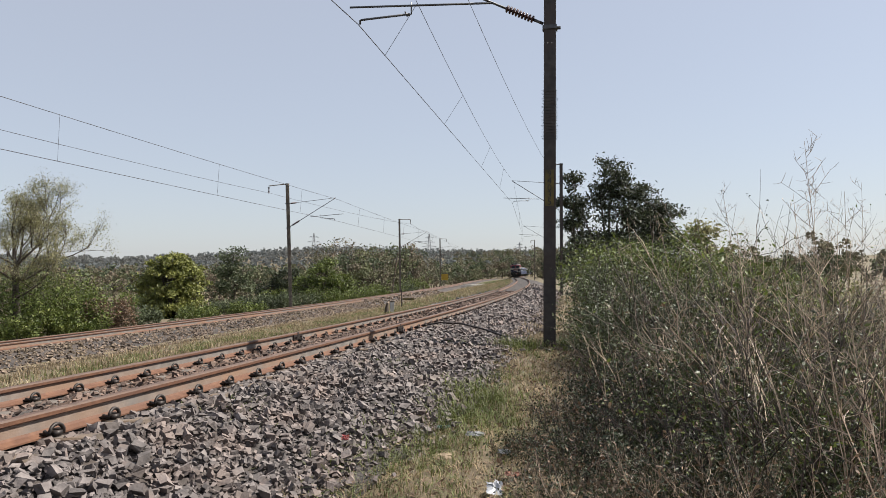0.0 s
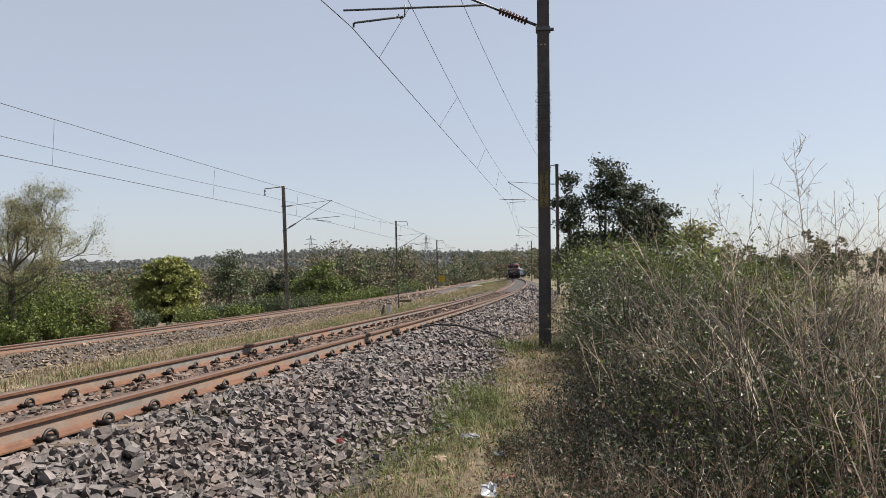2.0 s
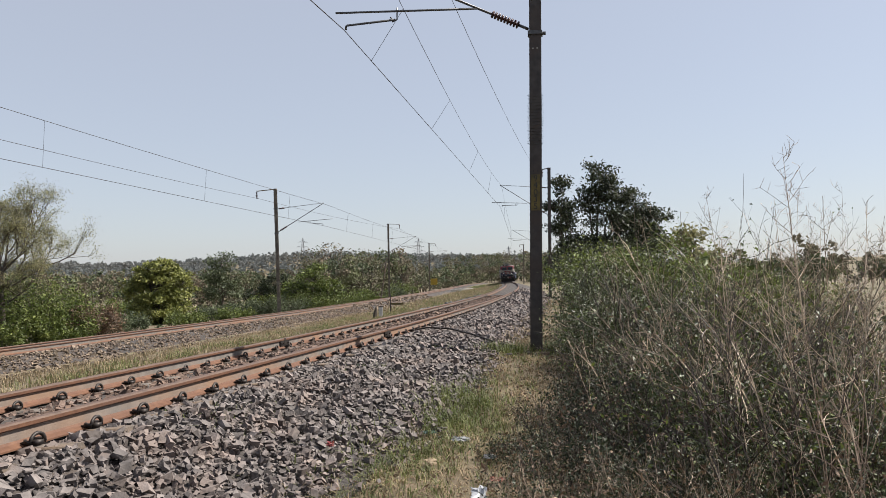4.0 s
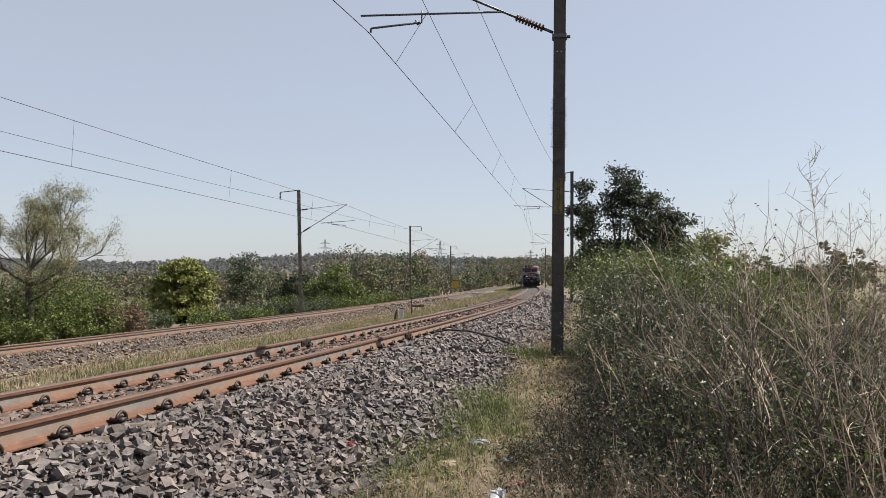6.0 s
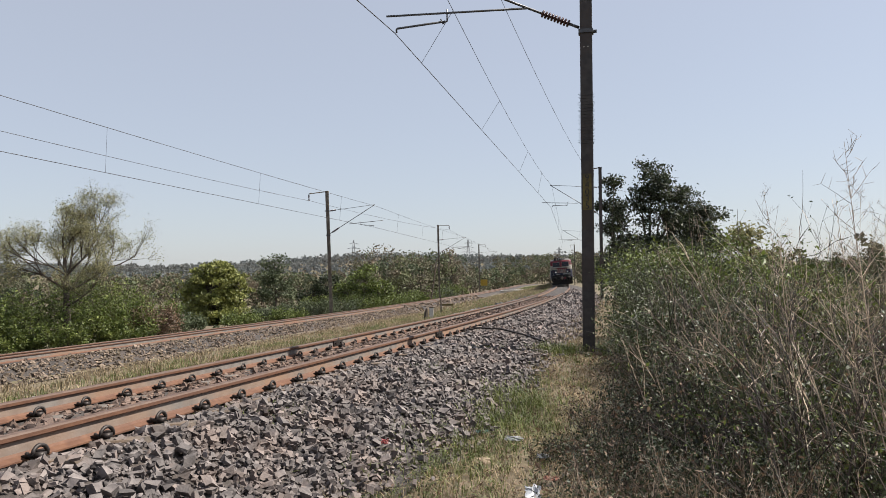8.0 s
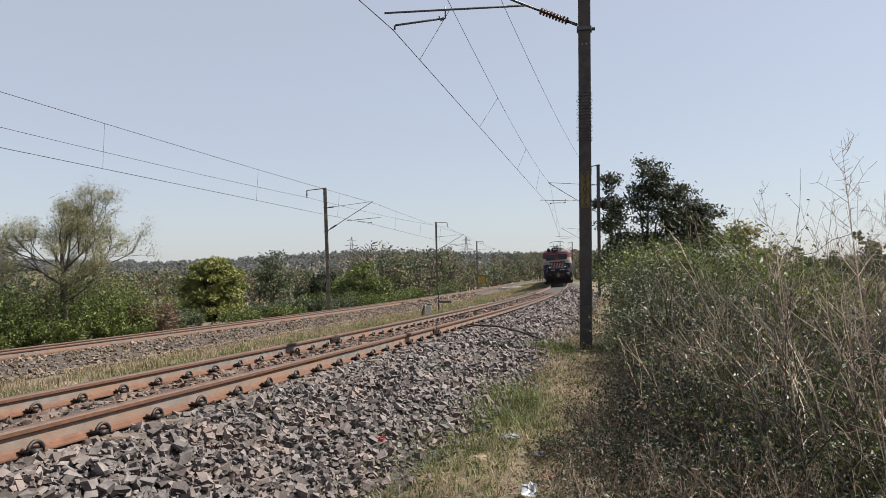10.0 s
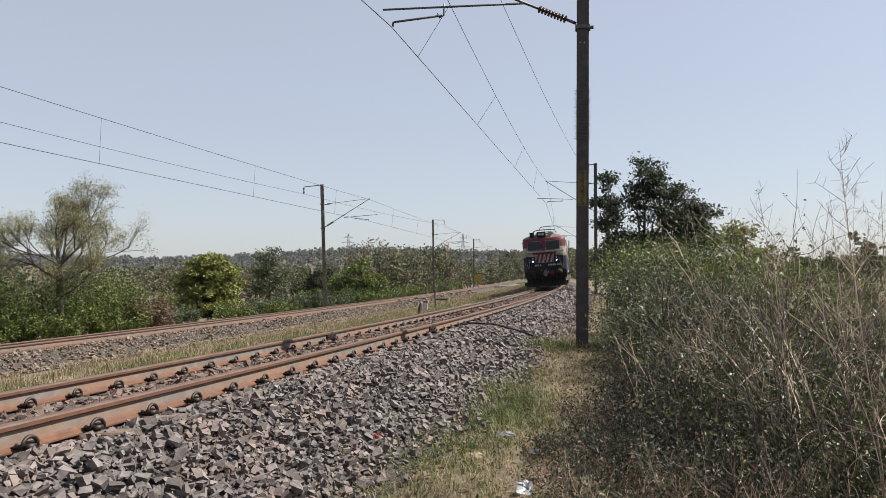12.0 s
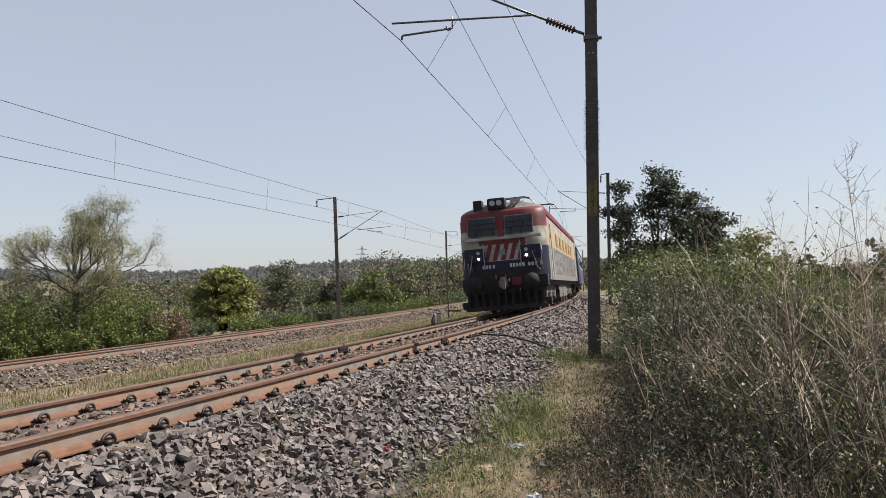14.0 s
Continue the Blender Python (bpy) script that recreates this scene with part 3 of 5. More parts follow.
# ---- plants ----
M.update({
    "bark": mat("bark", (0.06, 0.045, 0.035), (0.14, 0.11, 0.085), 14, 0.95, bump=0.6, bump_scale=25, c3=(0.17, 0.15, 0.12), scale3=2),
    "twig": mat("dry_twig", (0.19, 0.13, 0.095), (0.56, 0.43, 0.32), 3, 0.6, per_island=0.8, c3=(0.70, 0.56, 0.41), scale3=0.9),
    # dark twigs put some of the thicket's shade into the colour
    "twig_dark": mat("dark_twig", (0.05, 0.036, 0.032), (0.115, 0.085, 0.072), 5, 0.75, per_island=0.6),
    "leaf": mat("leaf_green", (0.10, 0.145, 0.030), (0.20, 0.235, 0.058), 2.5, 0.55, spec=0.4, per_island=0.6, through_light=0.3),
    "leaf_dark": mat("leaf_dark", (0.032, 0.044, 0.022), (0.070, 0.086, 0.040), 2.5, 0.55, spec=0.4, per_island=0.6, through_light=0.25),
    "leaf_shrub": mat("leaf_shrub", (0.042, 0.064, 0.024), (0.130, 0.155, 0.058), 2.5, 0.48, spec=0.5, per_island=0.65, through_light=0.25),
    "leaf_yellow": mat("leaf_yellow", (0.20, 0.225, 0.055), (0.34, 0.35, 0.10), 1.2, 0.55, spec=0.35, per_island=0.5, through_light=0.25),
    "leaf_sparse": mat("leaf_olive", (0.25, 0.24, 0.105), (0.39, 0.365, 0.185), 1.5, 0.6, per_island=0.4, through_light=0.4),
    "leaf_wood": mat("leaf_wood", (0.15, 0.17, 0.085), (0.25, 0.255, 0.135), 0.12, 0.75, spec=0.25, per_island=0.35, c3=(0.20, 0.17, 0.125), scale3=0.06, through_light=0.25),
    "leaf_olive": mat("leaf_dull", (0.18, 0.175, 0.12), (0.29, 0.265, 0.185), 0.12, 0.8, spec=0.2, per_island=0.35, c3=(0.25, 0.19, 0.14), scale3=0.08, through_light=0.25),
    "leaf_deep": mat("leaf_deep", (0.075, 0.100, 0.052), (0.145, 0.175, 0.088), 0.3, 0.6, spec=0.35, per_island=0.35, through_light=0.25),
    # pale blue-grey leaf tone with the distance haze put into its colour
    "leaf_hazed": mat("leaf_hazed", (0.22, 0.245, 0.25), (0.29, 0.31, 0.31), 0.05, 0.95, spec=0.1, through_light=0.45, per_island=0.2, c3=(0.25, 0.25, 0.24), scale3=0.012),
    "leaf_dry": mat("leaf_dry", (0.15, 0.09, 0.055), (0.29, 0.20, 0.13), 3, 0.6, per_island=0.6, through_light=0.3),
    "grass_dry": mat("grass_dry", (0.24, 0.18, 0.105), (0.48, 0.375, 0.23), 1.5, 0.7, per_island=0.55, through_light=0.3),
    "grass_green": mat("grass_green", (0.12, 0.155, 0.040), (0.23, 0.25, 0.080), 1.5, 0.55, per_island=0.5, through_light=0.35),
})


class Sticks:
    """Collects many thin tapered stems in one mesh."""

    def __init__(self):
        self.sets = {}

    def stem(self, pts, r0, r1, sides=3):
        self.sets.setdefault((len(pts), sides), []).append((pts, r0, r1))

    def make(self, name, material, smooth=False):
        vs, fs, base = [], [], 0
        for (n, sides), items in self.sets.items():
            p = np.array([i[0] for i in items])
            r0, r1 = np.array([i[1] for i in items]), np.array([i[2] for i in items])
            m = len(items)
            dd = np.empty_like(p)
            dd[:, 1:-1] = p[:, 2:] - p[:, :-2]
            dd[:, 0], dd[:, -1] = p[:, 1] - p[:, 0], p[:, -1] - p[:, -2]
            dd /= np.linalg.norm(dd, axis=2, keepdims=True) + 1e-9
            ref = np.where(np.abs(dd[:, :1, 2:]) < 0.9, np.array((0.31, 0.17, 0.93)), np.array((1.0, 0.1, 0.0)))
            a = np.cross(dd, np.broadcast_to(ref, dd.shape))
            a /= np.linalg.norm(a, axis=2, keepdims=True) + 1e-9
            b = np.cross(dd, a)
            r = r0[:, None] + (r1 - r0)[:, None] * np.linspace(0, 1, n)[None]
            t = 2 * np.pi * np.arange(sides) / sides
            ring = p[:, :, None] + r[:, :, None, None] * (a[:, :, None] * np.cos(t)[:, None] + b[:, :, None] * np.sin(t)[:, None])
            vs.append(ring.reshape(-1, 3))
            k = np.arange(sides)
            quad = np.stack([k, (k + 1) % sides, (k + 1) % sides + sides, k + sides], -1)
            rows = quad[None] + (np.arange(n - 1) * sides)[:, None, None]
            fs.append((rows.reshape(1, -1, 4) + base + (np.arange(m) * n * sides)[:, None, None]).reshape(-1, 4))
            base += m * n * sides
        return fast_mesh(name, np.concatenate(vs), np.concatenate(fs), material, smooth)


def bent(p, d, length, n, wob, rng, lift=0.0):
    """A wavering line from p."""
    turn_ = rng.normal(0, wob, (n, 3)).tolist()
    x, y, z = p
    a, b, c = d
    pts, st = [(x, y, z)], length / n
    for u, v, w in turn_:
        a, b, c = a + u, b + v, c + w + lift
        q = st / math.sqrt(a * a + b * b + c * c)
        x, y, z = x + a * q, y + b * q, z + c * q
        a, b, c = a * q / st, b * q / st, c * q / st
        pts.append((x, y, z))
    return np.array(pts)


def leaves(name, centres, size, material, rng, up=0.3, long=1.7):
    """One kite-shaped leaf, folded along its rib, at every centre."""
    n = len(centres)
    if n == 0:
        return None
    c = np.asarray(centres)
    nrm = rng.normal(size=(n, 3)) + np.array((0, 0, up * 2))
    nrm /= np.linalg.norm(nrm, axis=1)[:, None]
    a = np.cross(nrm, rng.normal(size=(n, 3)))
    a /= np.linalg.norm(a, axis=1)[:, None] + 1e-9
    b = np.cross(nrm, a)
    sz = (size * np.clip(rng.lognormal(0, 0.3, n), 0.4, 2.0))[:, None]
    v = np.stack([c - a * sz * long * 0.5, c + b * sz * 0.42 + nrm * sz * 0.12 - a * sz * 0.1, c + a * sz * long * 0.5, c - b * sz * 0.42 + nrm * sz * 0.12 - a * sz * 0.1], 1)
    f = np.arange(n * 4).reshape(n, 4)
    return fast_mesh(name, v.reshape(-1, 3), f, material)


def grow(sticks, rng, p, d, length, r, depth, tips, split=(3, 4), wob=0.18, lift=0.05, spread=0.75, shrink=0.68):
    """A limb with its side limbs; the ends go into tips."""
    pts = bent(p, d, length, 4, wob, rng, lift)
    sticks.stem(pts, r, r * 0.55, 6 if depth > 1 else 3)
    if depth == 0:
        tips.append((pts[-1], pts[-1] - pts[-2]))
        tips.append((pts[2], pts[2] - pts[1]))
        return
    for k in range(int(rng.integers(split[0], split[1] + 1))):
        i = 4 if k == 0 else int(rng.integers(2, 5))
        dd = (pts[i] - pts[i - 1]) / np.linalg.norm(pts[i] - pts[i - 1]) + rng.normal(0, spread, 3) * (0.45 if k == 0 else 1.0)
        dd /= np.linalg.norm(dd)
        grow(sticks, rng, pts[i], dd, length * shrink * rng.uniform(0.8, 1.2), r * 0.55, depth - 1, tips, split, wob, lift, spread, shrink)


def thing(name, label, category, group=""):
    return tagged(new(name), label, category, group)


def adopt(ob, root):
    ob.parent = root
    return ob


def tree(x, y, h, seed, leaf, leaf_size, per_tip, clump, label, trunk_r=0.16, trunk=0.3, depth=3, lean=(0, 0), spread=0.75, squat=1.0, skirt=0, split=(3, 4)):
    """A tree of trunk, limbs and many leaves."""
    rng = np.random.default_rng(seed)
    z = ground_at(x, y)[0]
    root = thing("tree", label, "tree", "trees along the railway")
    st, tips = Sticks(), []
    base = np.array((x, y, z - 0.1))
    top = bent(base, (lean[0], lean[1], 1), h * trunk, 4, 0.08, rng)
    st.stem(top, trunk_r * 1.25, trunk_r * 0.85, 8)
    for k in range(int(rng.integers(4, 6))):
        d = np.array((rng.normal(0, 0.6), rng.normal(0, 0.6), 0.85))
        grow(st, rng, top[-1 - k % 2], d / np.linalg.norm(d), h * 0.27 * squat, trunk_r * 0.62, depth - 1, tips, split, 0.16, 0.06, spread)
    if skirt:
        for k in range(skirt):
            t = rng.uniform(0, 6.28)
            grow(st, rng, base + (0, 0, 0.3), np.array((math.cos(t), math.sin(t), 0.55)), h * 0.24, trunk_r * 0.4, depth - 1, tips, split, 0.16, 0.02, spread)
    adopt(st.make("trunk", M["bark"], True), root)
    cs = [p + rng.normal(0, clump, 3) * (1, 1, 0.75) for p, _ in tips for _ in range(per_tip)]
    adopt(leaves("crown", cs, leaf_size, M[leaf], rng), root)
    return root


def lobed_tree(x, y, lobes, seed, leaf, leaf_size, label, trunk_r=0.16, fork=0.35, clumps=9, per=60, clump=0.26, bare=0.0):
    """A tree whose crown is built of leafy lobes (dx, dy, z over the ground, half width, half height), each of many clumps on side limbs."""
    rng = np.random.default_rng(seed)
    z = ground_at(x, y)[0]
    root = thing("tree", label, "tree", "trees along the railway")
    st, cs = Sticks(), []
    top = max(l[2] for l in lobes)
    stem_pts = bent((x, y, z - 0.1), (0, 0, 1), top * fork + 0.1, 4, 0.06, rng)
    st.stem(stem_pts, trunk_r * 1.2, trunk_r * 0.8, 8)
    for dx, dy, lz, w, h in lobes:
        c = np.array((x + dx, y + dy, z + lz))
        p0 = stem_pts[-1 if lz > top * fork else 2]
        mid = (p0 + c) / 2 + rng.normal(0, 0.15, 3) + (0, 0, -0.1 * w)
        st.stem(np.array([p0, (p0 + mid) / 2 + rng.normal(0, 0.06, 3), mid, (mid + c) / 2 + rng.normal(0, 0.08, 3), c]), trunk_r * 0.6, trunk_r * 0.22, 6)
        n = max(5, int(clumps * w * (w + h)))
        q = rng.normal(size=(n, 3))
        q *= (rng.uniform(0.55, 1.06, n) / np.linalg.norm(q, axis=1))[:, None]
        for k, o in enumerate(q * (w, w, h)):
            e = c + o
            st.stem(np.array([c + o * 0.1, c + o * 0.55 + rng.normal(0, 0.08, 3), e + rng.normal(0, 0.04, 3)]), trunk_r * 0.13, trunk_r * 0.05, 3)
            if rng.uniform() < bare:
                st.stem(bent(e, o / np.linalg.norm(o) + (0, 0, 0.4), 0.7, 3, 0.15, rng), trunk_r * 0.06, trunk_r * 0.03)
                continue
            m = int(per * rng.uniform(0.45, 1.3))
            cs.append(e + rng.normal(0, 1, (m, 3)) * (clump, clump, clump * 0.62))
    adopt(st.make("trunk", M["bark"], True), root)
    adopt(leaves("crown", np.concatenate(cs), leaf_size, M[leaf], rng), root)
    return root


def feathery_tree(x, y, h, seed, label):
    """A tall open tree: a bent trunk, wide limbs that rise, and fine leaves along the outer twigs."""
    rng = np.random.default_rng(seed)
    z = ground_at(x, y)[0]
    root = thing("tree", label, "tree", "trees along the railway")
    st, tips = Sticks(), []
    base = np.array((x, y, z - 0.1))
    trunk = bent(base, (0.06, 0, 1), h * 0.56, 5, 0.07, rng)
    st.stem(trunk, 0.24, 0.15, 8)
    for dx, dy, dz, ln, k in ((-0.95, 0.1, 0.28, 0.27, 4), (-0.7, -0.5, 0.6, 0.26, 5), (-0.42, 0.4, 0.9, 0.25, 5), (0.02, -0.3, 1.0, 0.25, 5), (0.40, 0.35, 0.95, 0.28, 5),
                              (0.70, -0.2, 0.72, 0.31, 5), (0.95, 0.3, 0.42, 0.32, 4), (0.6, 0.5, 0.55, 0.28, 4), (0.85, -0.4, 0.05, 0.24, 3), (-0.2, 0.8, 0.6, 0.24, 4), (0.15, -0.9, 0.5, 0.2, 4)):
        d = np.array((dx, dy, dz))
        grow(st, rng, trunk[k], d / np.linalg.norm(d), h * ln, 0.062, 3, tips, (3, 5), 0.15, 0.09, 0.55, 0.62)
    adopt(st.make("trunk", M["bark"], True), root)
    cs = [p + rng.normal(0, 0.2, 3) * (1, 1, 0.6) for p, _ in tips for _ in range(30)]
    adopt(leaves("crown", cs, 0.038, M["leaf_sparse"], rng), root)
    return root


# the sparse tall tree, the yellow tree and their neighbours beyond the second track
feathery_tree(-20.3, 39.5, 7.3, 4, "tall sparse olive-leaved tree with spreading limbs")
lobed_tree(-21.0, 67.0, [(0, 0, 3.2, 2.3, 2.1), (-2.0, 0.2, 3.1, 1.3, 1.3), (0.3, 0, 4.6, 1.5, 1.0), (1.7, 0.3, 3.5, 1.3, 1.5), (2.0, -0.5, 1.4, 1.2, 1.4), (0.2, -1, 1.4, 2.0, 1.4), (-1.2, -0.6, 1.3, 1.2, 1.2), (0.2, -0.8, 0.6, 1.9, 0.8), (-1.1, 0, 4.4, 1.1, 0.9)], 9, "leaf_yellow", 0.15,
           "dense round tree with bright yellow-green leaves", 0.2, 0.3, 9, 60, 0.22)
lobed_tree(-17.3, 74.0, [(0, 0, 5.6, 1.3, 0.9), (-0.8, 0, 4.2, 1.5, 0.9), (0.9, 0.3, 4.1, 1.3, 0.8), (0, 0, 2.6, 2.0, 1.0)], 12, "leaf_deep", 0.13, "slender dark green tree among shrubs", 0.13, 0.35, 7, 40, 0.26)
lobed_tree(-8.6, 74.0, [(0, 0, 3.2, 1.7, 1.2), (1.8, 0, 2.4, 1.4, 1.1), (-1.7, 0.3, 2.2, 1.5, 1.1), (0.2, 0, 1.4, 2.4, 1.0), (0.3, 0.2, 4.3, 0.9, 0.7)], 13, "leaf", 0.14, "low bushy green tree beyond the second track", 0.13, 0.25, 8, 44, 0.27)
lobed_tree(-13.0, 80.0, [(0, 0, 3.0, 1.7, 1.1), (1.8, 0, 2.2, 1.4, 1.0), (-1.8, 0, 2.0, 1.6, 1.0)], 14, "leaf_dark", 0.15, "low bushy dark green tree beyond the second track", 0.13, 0.25, 8, 44, 0.27)
# the dark trees behind the shrubs on the near side
lobed_tree(14.1, 52.0, [(0.2, 0, 8.7, 1.15, 1.05), (-0.7, 0.3, 7.1, 1.15, 1.0), (1.3, -0.2, 7.4, 1.25, 1.0), (2.7, 0.2, 6.5, 1.2, 0.95), (3.9, 0, 5.6, 1.1, 0.8), (0.6, -0.4, 5.6, 1.5, 1.0), (2.6, 0.4, 5.0, 1.6, 0.9),
                        (-0.6, 0, 3.7, 1.6, 1.0), (1.8, 0, 3.5, 1.9, 1.1), (3.9, 0, 3.8, 1.5, 1.2), (0, 0, 2.2, 2.2, 1.1)], 23, "leaf_dark", 0.115, "dark broad-leaved tree with open lumpy crown behind the shrubs", 0.19, 0.3, 13, 62, 0.28, 0.12)
lobed_tree(11.5, 51.0, [(-0.15, 0, 7.7, 0.75, 0.85), (-0.3, 0.2, 6.3, 0.95, 0.8), (0.45, 0, 6.0, 0.7, 0.6), (-0.2, 0, 4.9, 1.05, 0.75), (0.5, 0, 3.5, 1.1, 0.8), (-0.3, 0, 2.3, 1.3, 0.9)], 29, "leaf_dark", 0.12,
           "narrow dark broad-leaved tree beside the mast", 0.12, 0.4, 12, 58, 0.25, 0.1)
tree(10.6, 26.0, 4.1, 27, "leaf_sparse", 0.10, 10, 0.16, "slim sparse young tree with few leaves", 0.05, 0.5, 3, (0, 0), 0.5, 0.6)


def shrub(name, x, y, h, w, seed, n_stems, label, leaf=None, per=0, leaf_size=0.05, lean=(0, 0), bare=True, up=1.0, r=0.006, dead=0):
    """A shrub of many thin stems from one foot, with or without leaves."""
    rng = np.random.default_rng(seed)
    z = ground_at(x, y)[0]
    root = thing(name, label, "shrub", "shrubs beside the path")
    st, pos, dry = Sticks(), [], []
    for k in range(n_stems):
        t, rad = rng.uniform(0, 6.28), w * math.sqrt(rng.uniform(0, 1)) * 0.55
        p = np.array((x + rad * math.cos(t), y + rad * math.sin(t), z - 0.05))
        d = np.array((math.cos(t) * 0.18 + lean[0] + rng.normal(0, 0.21), math.sin(t) * 0.18 + lean[1] + rng.normal(0, 0.21), up))
        d /= np.linalg.norm(d)
        ln = h * rng.uniform(0.55, 1.15)
        bare_ = name == "bare_shrub"
        pts = bent(p, d, ln, 6, 0.085 if bare_ else 0.07, rng)
        rr = r * rng.uniform(0.6, 1.5)
        st.stem(pts, rr, rr * 0.4)
        for _ in range(int(rng.integers(3, 6) if bare_ else rng.integers(5, 10))):
            i = int(rng.integers(2, 6))
            dd = (pts[i] - pts[i - 1]) / np.linalg.norm(pts[i] - pts[i - 1]) + rng.normal(0, 0.5, 3)
            dd /= np.linalg.norm(dd)
            q = bent(pts[i] + (pts[i + 1] - pts[i]) * rng.uniform(0, 1), dd, ln * rng.uniform(0.15, 0.42), 3, 0.15, rng, 0.06)
            if leaf_size < 0.08 or rng.uniform() < 0.4:
                st.stem(q, rr * 0.6, rr * 0.28)
            for _ in range(2):
                j = int(rng.integers(1, 3))
                d3 = (q[j] - q[j - 1]) / np.linalg.norm(q[j] - q[j - 1]) + rng.normal(0, 0.55, 3)
                d3 /= np.linalg.norm(d3)
                u = bent(q[j], d3, ln * rng.uniform(0.06, 0.16), 2, 0.15, rng)
                if name == "bare_shrub":
                    st.stem(u, rr * 0.3, rr * 0.18)
                for _ in range(per):
                    pos.append(u[-1] + rng.normal(0, 0.02 if bare_ else 0.05 + leaf_size, 3))
                if dead and rng.uniform() < dead:
                    dry.append(u[-1] + rng.normal(0, 0.008, 3))
    adopt(st.make("branchwork", M["bark"] if name == "leafy_shrub" else M["twig"] if bare else M["twig_dark"]), root)
    if pos:
        adopt(leaves("foliage", pos, leaf_size, M[leaf], rng), root)
    if dry:
        adopt(leaves("dry_foliage", dry, 0.022, M["leaf_dry"], rng), root)
    return root


LEAFY = "leafy green shrub with thin stems beside the mast"
for k, (x, y, h, w, lf, per, n) in enumerate([(3.45, 10.2, 1.15, 1.2, "leaf_shrub", 6, 80), (3.75, 12.9, 1.35, 1.4, "leaf_shrub", 6, 80), (3.0, 11.2, 0.85, 0.8, "leaf_shrub", 6, 50),
                                              (5.0, 15.5, 1.8, 1.8, "leaf", 6, 90), (5.9, 19.5, 2.0, 2.2, "leaf_shrub", 6, 80), (7.2, 24.5, 2.0, 2.6, "leaf", 6, 70),
                                              (5.7, 13.2, 1.5, 1.8, "leaf", 5, 70), (7.6, 17.0, 1.4, 2.2, "leaf", 5, 70), (8.4, 33.0, 1.7, 2.6, "leaf_shrub", 6, 70), (10.0, 24.0, 1.5, 2.6, "leaf", 5, 70),
                                              (11.0, 20.0, 1.2, 2.6, "leaf_sparse", 4, 60), (13.5, 27.0, 1.5, 3.4, "leaf_shrub", 5, 70)]):
    shrub("leafy_shrub", x, y, h, w, 100 + k, n, LEAFY if k < 4 else "leafy green shrub in the thicket", lf, per + 3, 0.025 if y < 14 else 0.042)
BARE = "leafless brown shrub of thin dry stems"
for k, (x, y, h, w, n, lean, per) in enumerate([(2.70, 5.4, 1.35, 1.0, 60, (-0.10, 0), 0), (3.4, 5.9, 1.5, 1.2, 60, (0.06, 0), 1), (2.45, 6.6, 1.05, 0.9, 55, (-0.10, 0), 0),
                                                (3.2, 7.7, 1.35, 1.3, 60, (-0.14, 0), 1), (4.2, 8.0, 1.5, 1.4, 60, (0.05, 0), 1), (4.2, 10.4, 1.6, 1.5, 60, (-0.12, 0), 1),
                                                (5.3, 10.5, 1.6, 1.6, 60, (0.0, 0), 2), (2.95, 4.4, 1.25, 0.7, 40, (0.08, 0), 0), (6.6, 13.0, 1.35, 2.0, 60, (0, 0), 1), (8.2, 14.0, 1.3, 2.2, 50, (0, 0), 1),
                                                (3.8, 5.1, 1.4, 0.9, 45, (0, 0), 0), (4.9, 9.0, 1.5, 1.5, 50, (-0.1, 0), 1),
                                                (2.3, 5.5, 1.05, 0.35, 22, (-0.6, 0), 0), (3.3, 6.2, 1.75, 0.5, 20, (-0.42, 0.2), 0), (4.2, 6.8, 1.85, 0.6, 20, (-0.45, 0), 0), (3.5, 5.6, 1.6, 0.5, 18, (-0.32, 0), 0),
                                                (4.7, 7.6, 1.9, 0.8, 22, (-0.42, 0), 0), (3.9, 9.2, 1.9, 0.8, 22, (-0.5, 0), 0), (3.4, 8.2, 2.0, 0.9, 26, (-0.28, 0), 0), (4.0, 8.8, 2.1, 1.0, 26, (-0.3, 0), 0),
                                                (2.9, 8.9, 1.8, 0.8, 22, (-0.2, 0), 0), (4.8, 9.4, 2.0, 1.0, 24, (-0.25, 0), 0), (5.6, 10.2, 2.0, 1.2, 24, (-0.1, 0), 0), (2.5, 7.6, 1.3, 0.7, 22, (-0.3, 0), 0)]):
    shrub("bare_shrub", x, y, h, w, 200 + k, int(n * 0.6), BARE, "leaf_shrub" if k % 2 else "leaf", per + 1 + k % 2, 0.021, lean, k % 2 > 0, dead=0.3 if h < 1.45 else 0, r=0.0062)
# low weeds: dark stems and leaves paint in part of the shrubs' shadow
for k, (x, y, h, w, n) in enumerate([(1.20, 5.2, 0.42, 0.9, 110), (1.45, 6.3, 0.48, 0.9, 110), (1.70, 7.4, 0.48, 0.8, 90), (1.75, 5.3, 0.55, 0.8, 100), (2.1, 6.5, 0.6, 0.8, 80), (2.2, 8.4, 0.55, 0.8, 70), (2.3, 4.5, 0.7, 0.8, 70),
                                     (2.5, 9.6, 0.5, 0.7, 55), (1.1, 6.9, 0.22, 0.6, 60), (2.7, 10.8, 0.5, 0.7, 55)]):
    shrub("dry_weed", x, y, h, w, 300 + k, int(n * 0.7), "low tangle of dry brown weeds in the shade", "leaf_dark", 3, 0.013, (0, 0), k % 3 == 0, 0.8, 0.0036, 0.4)

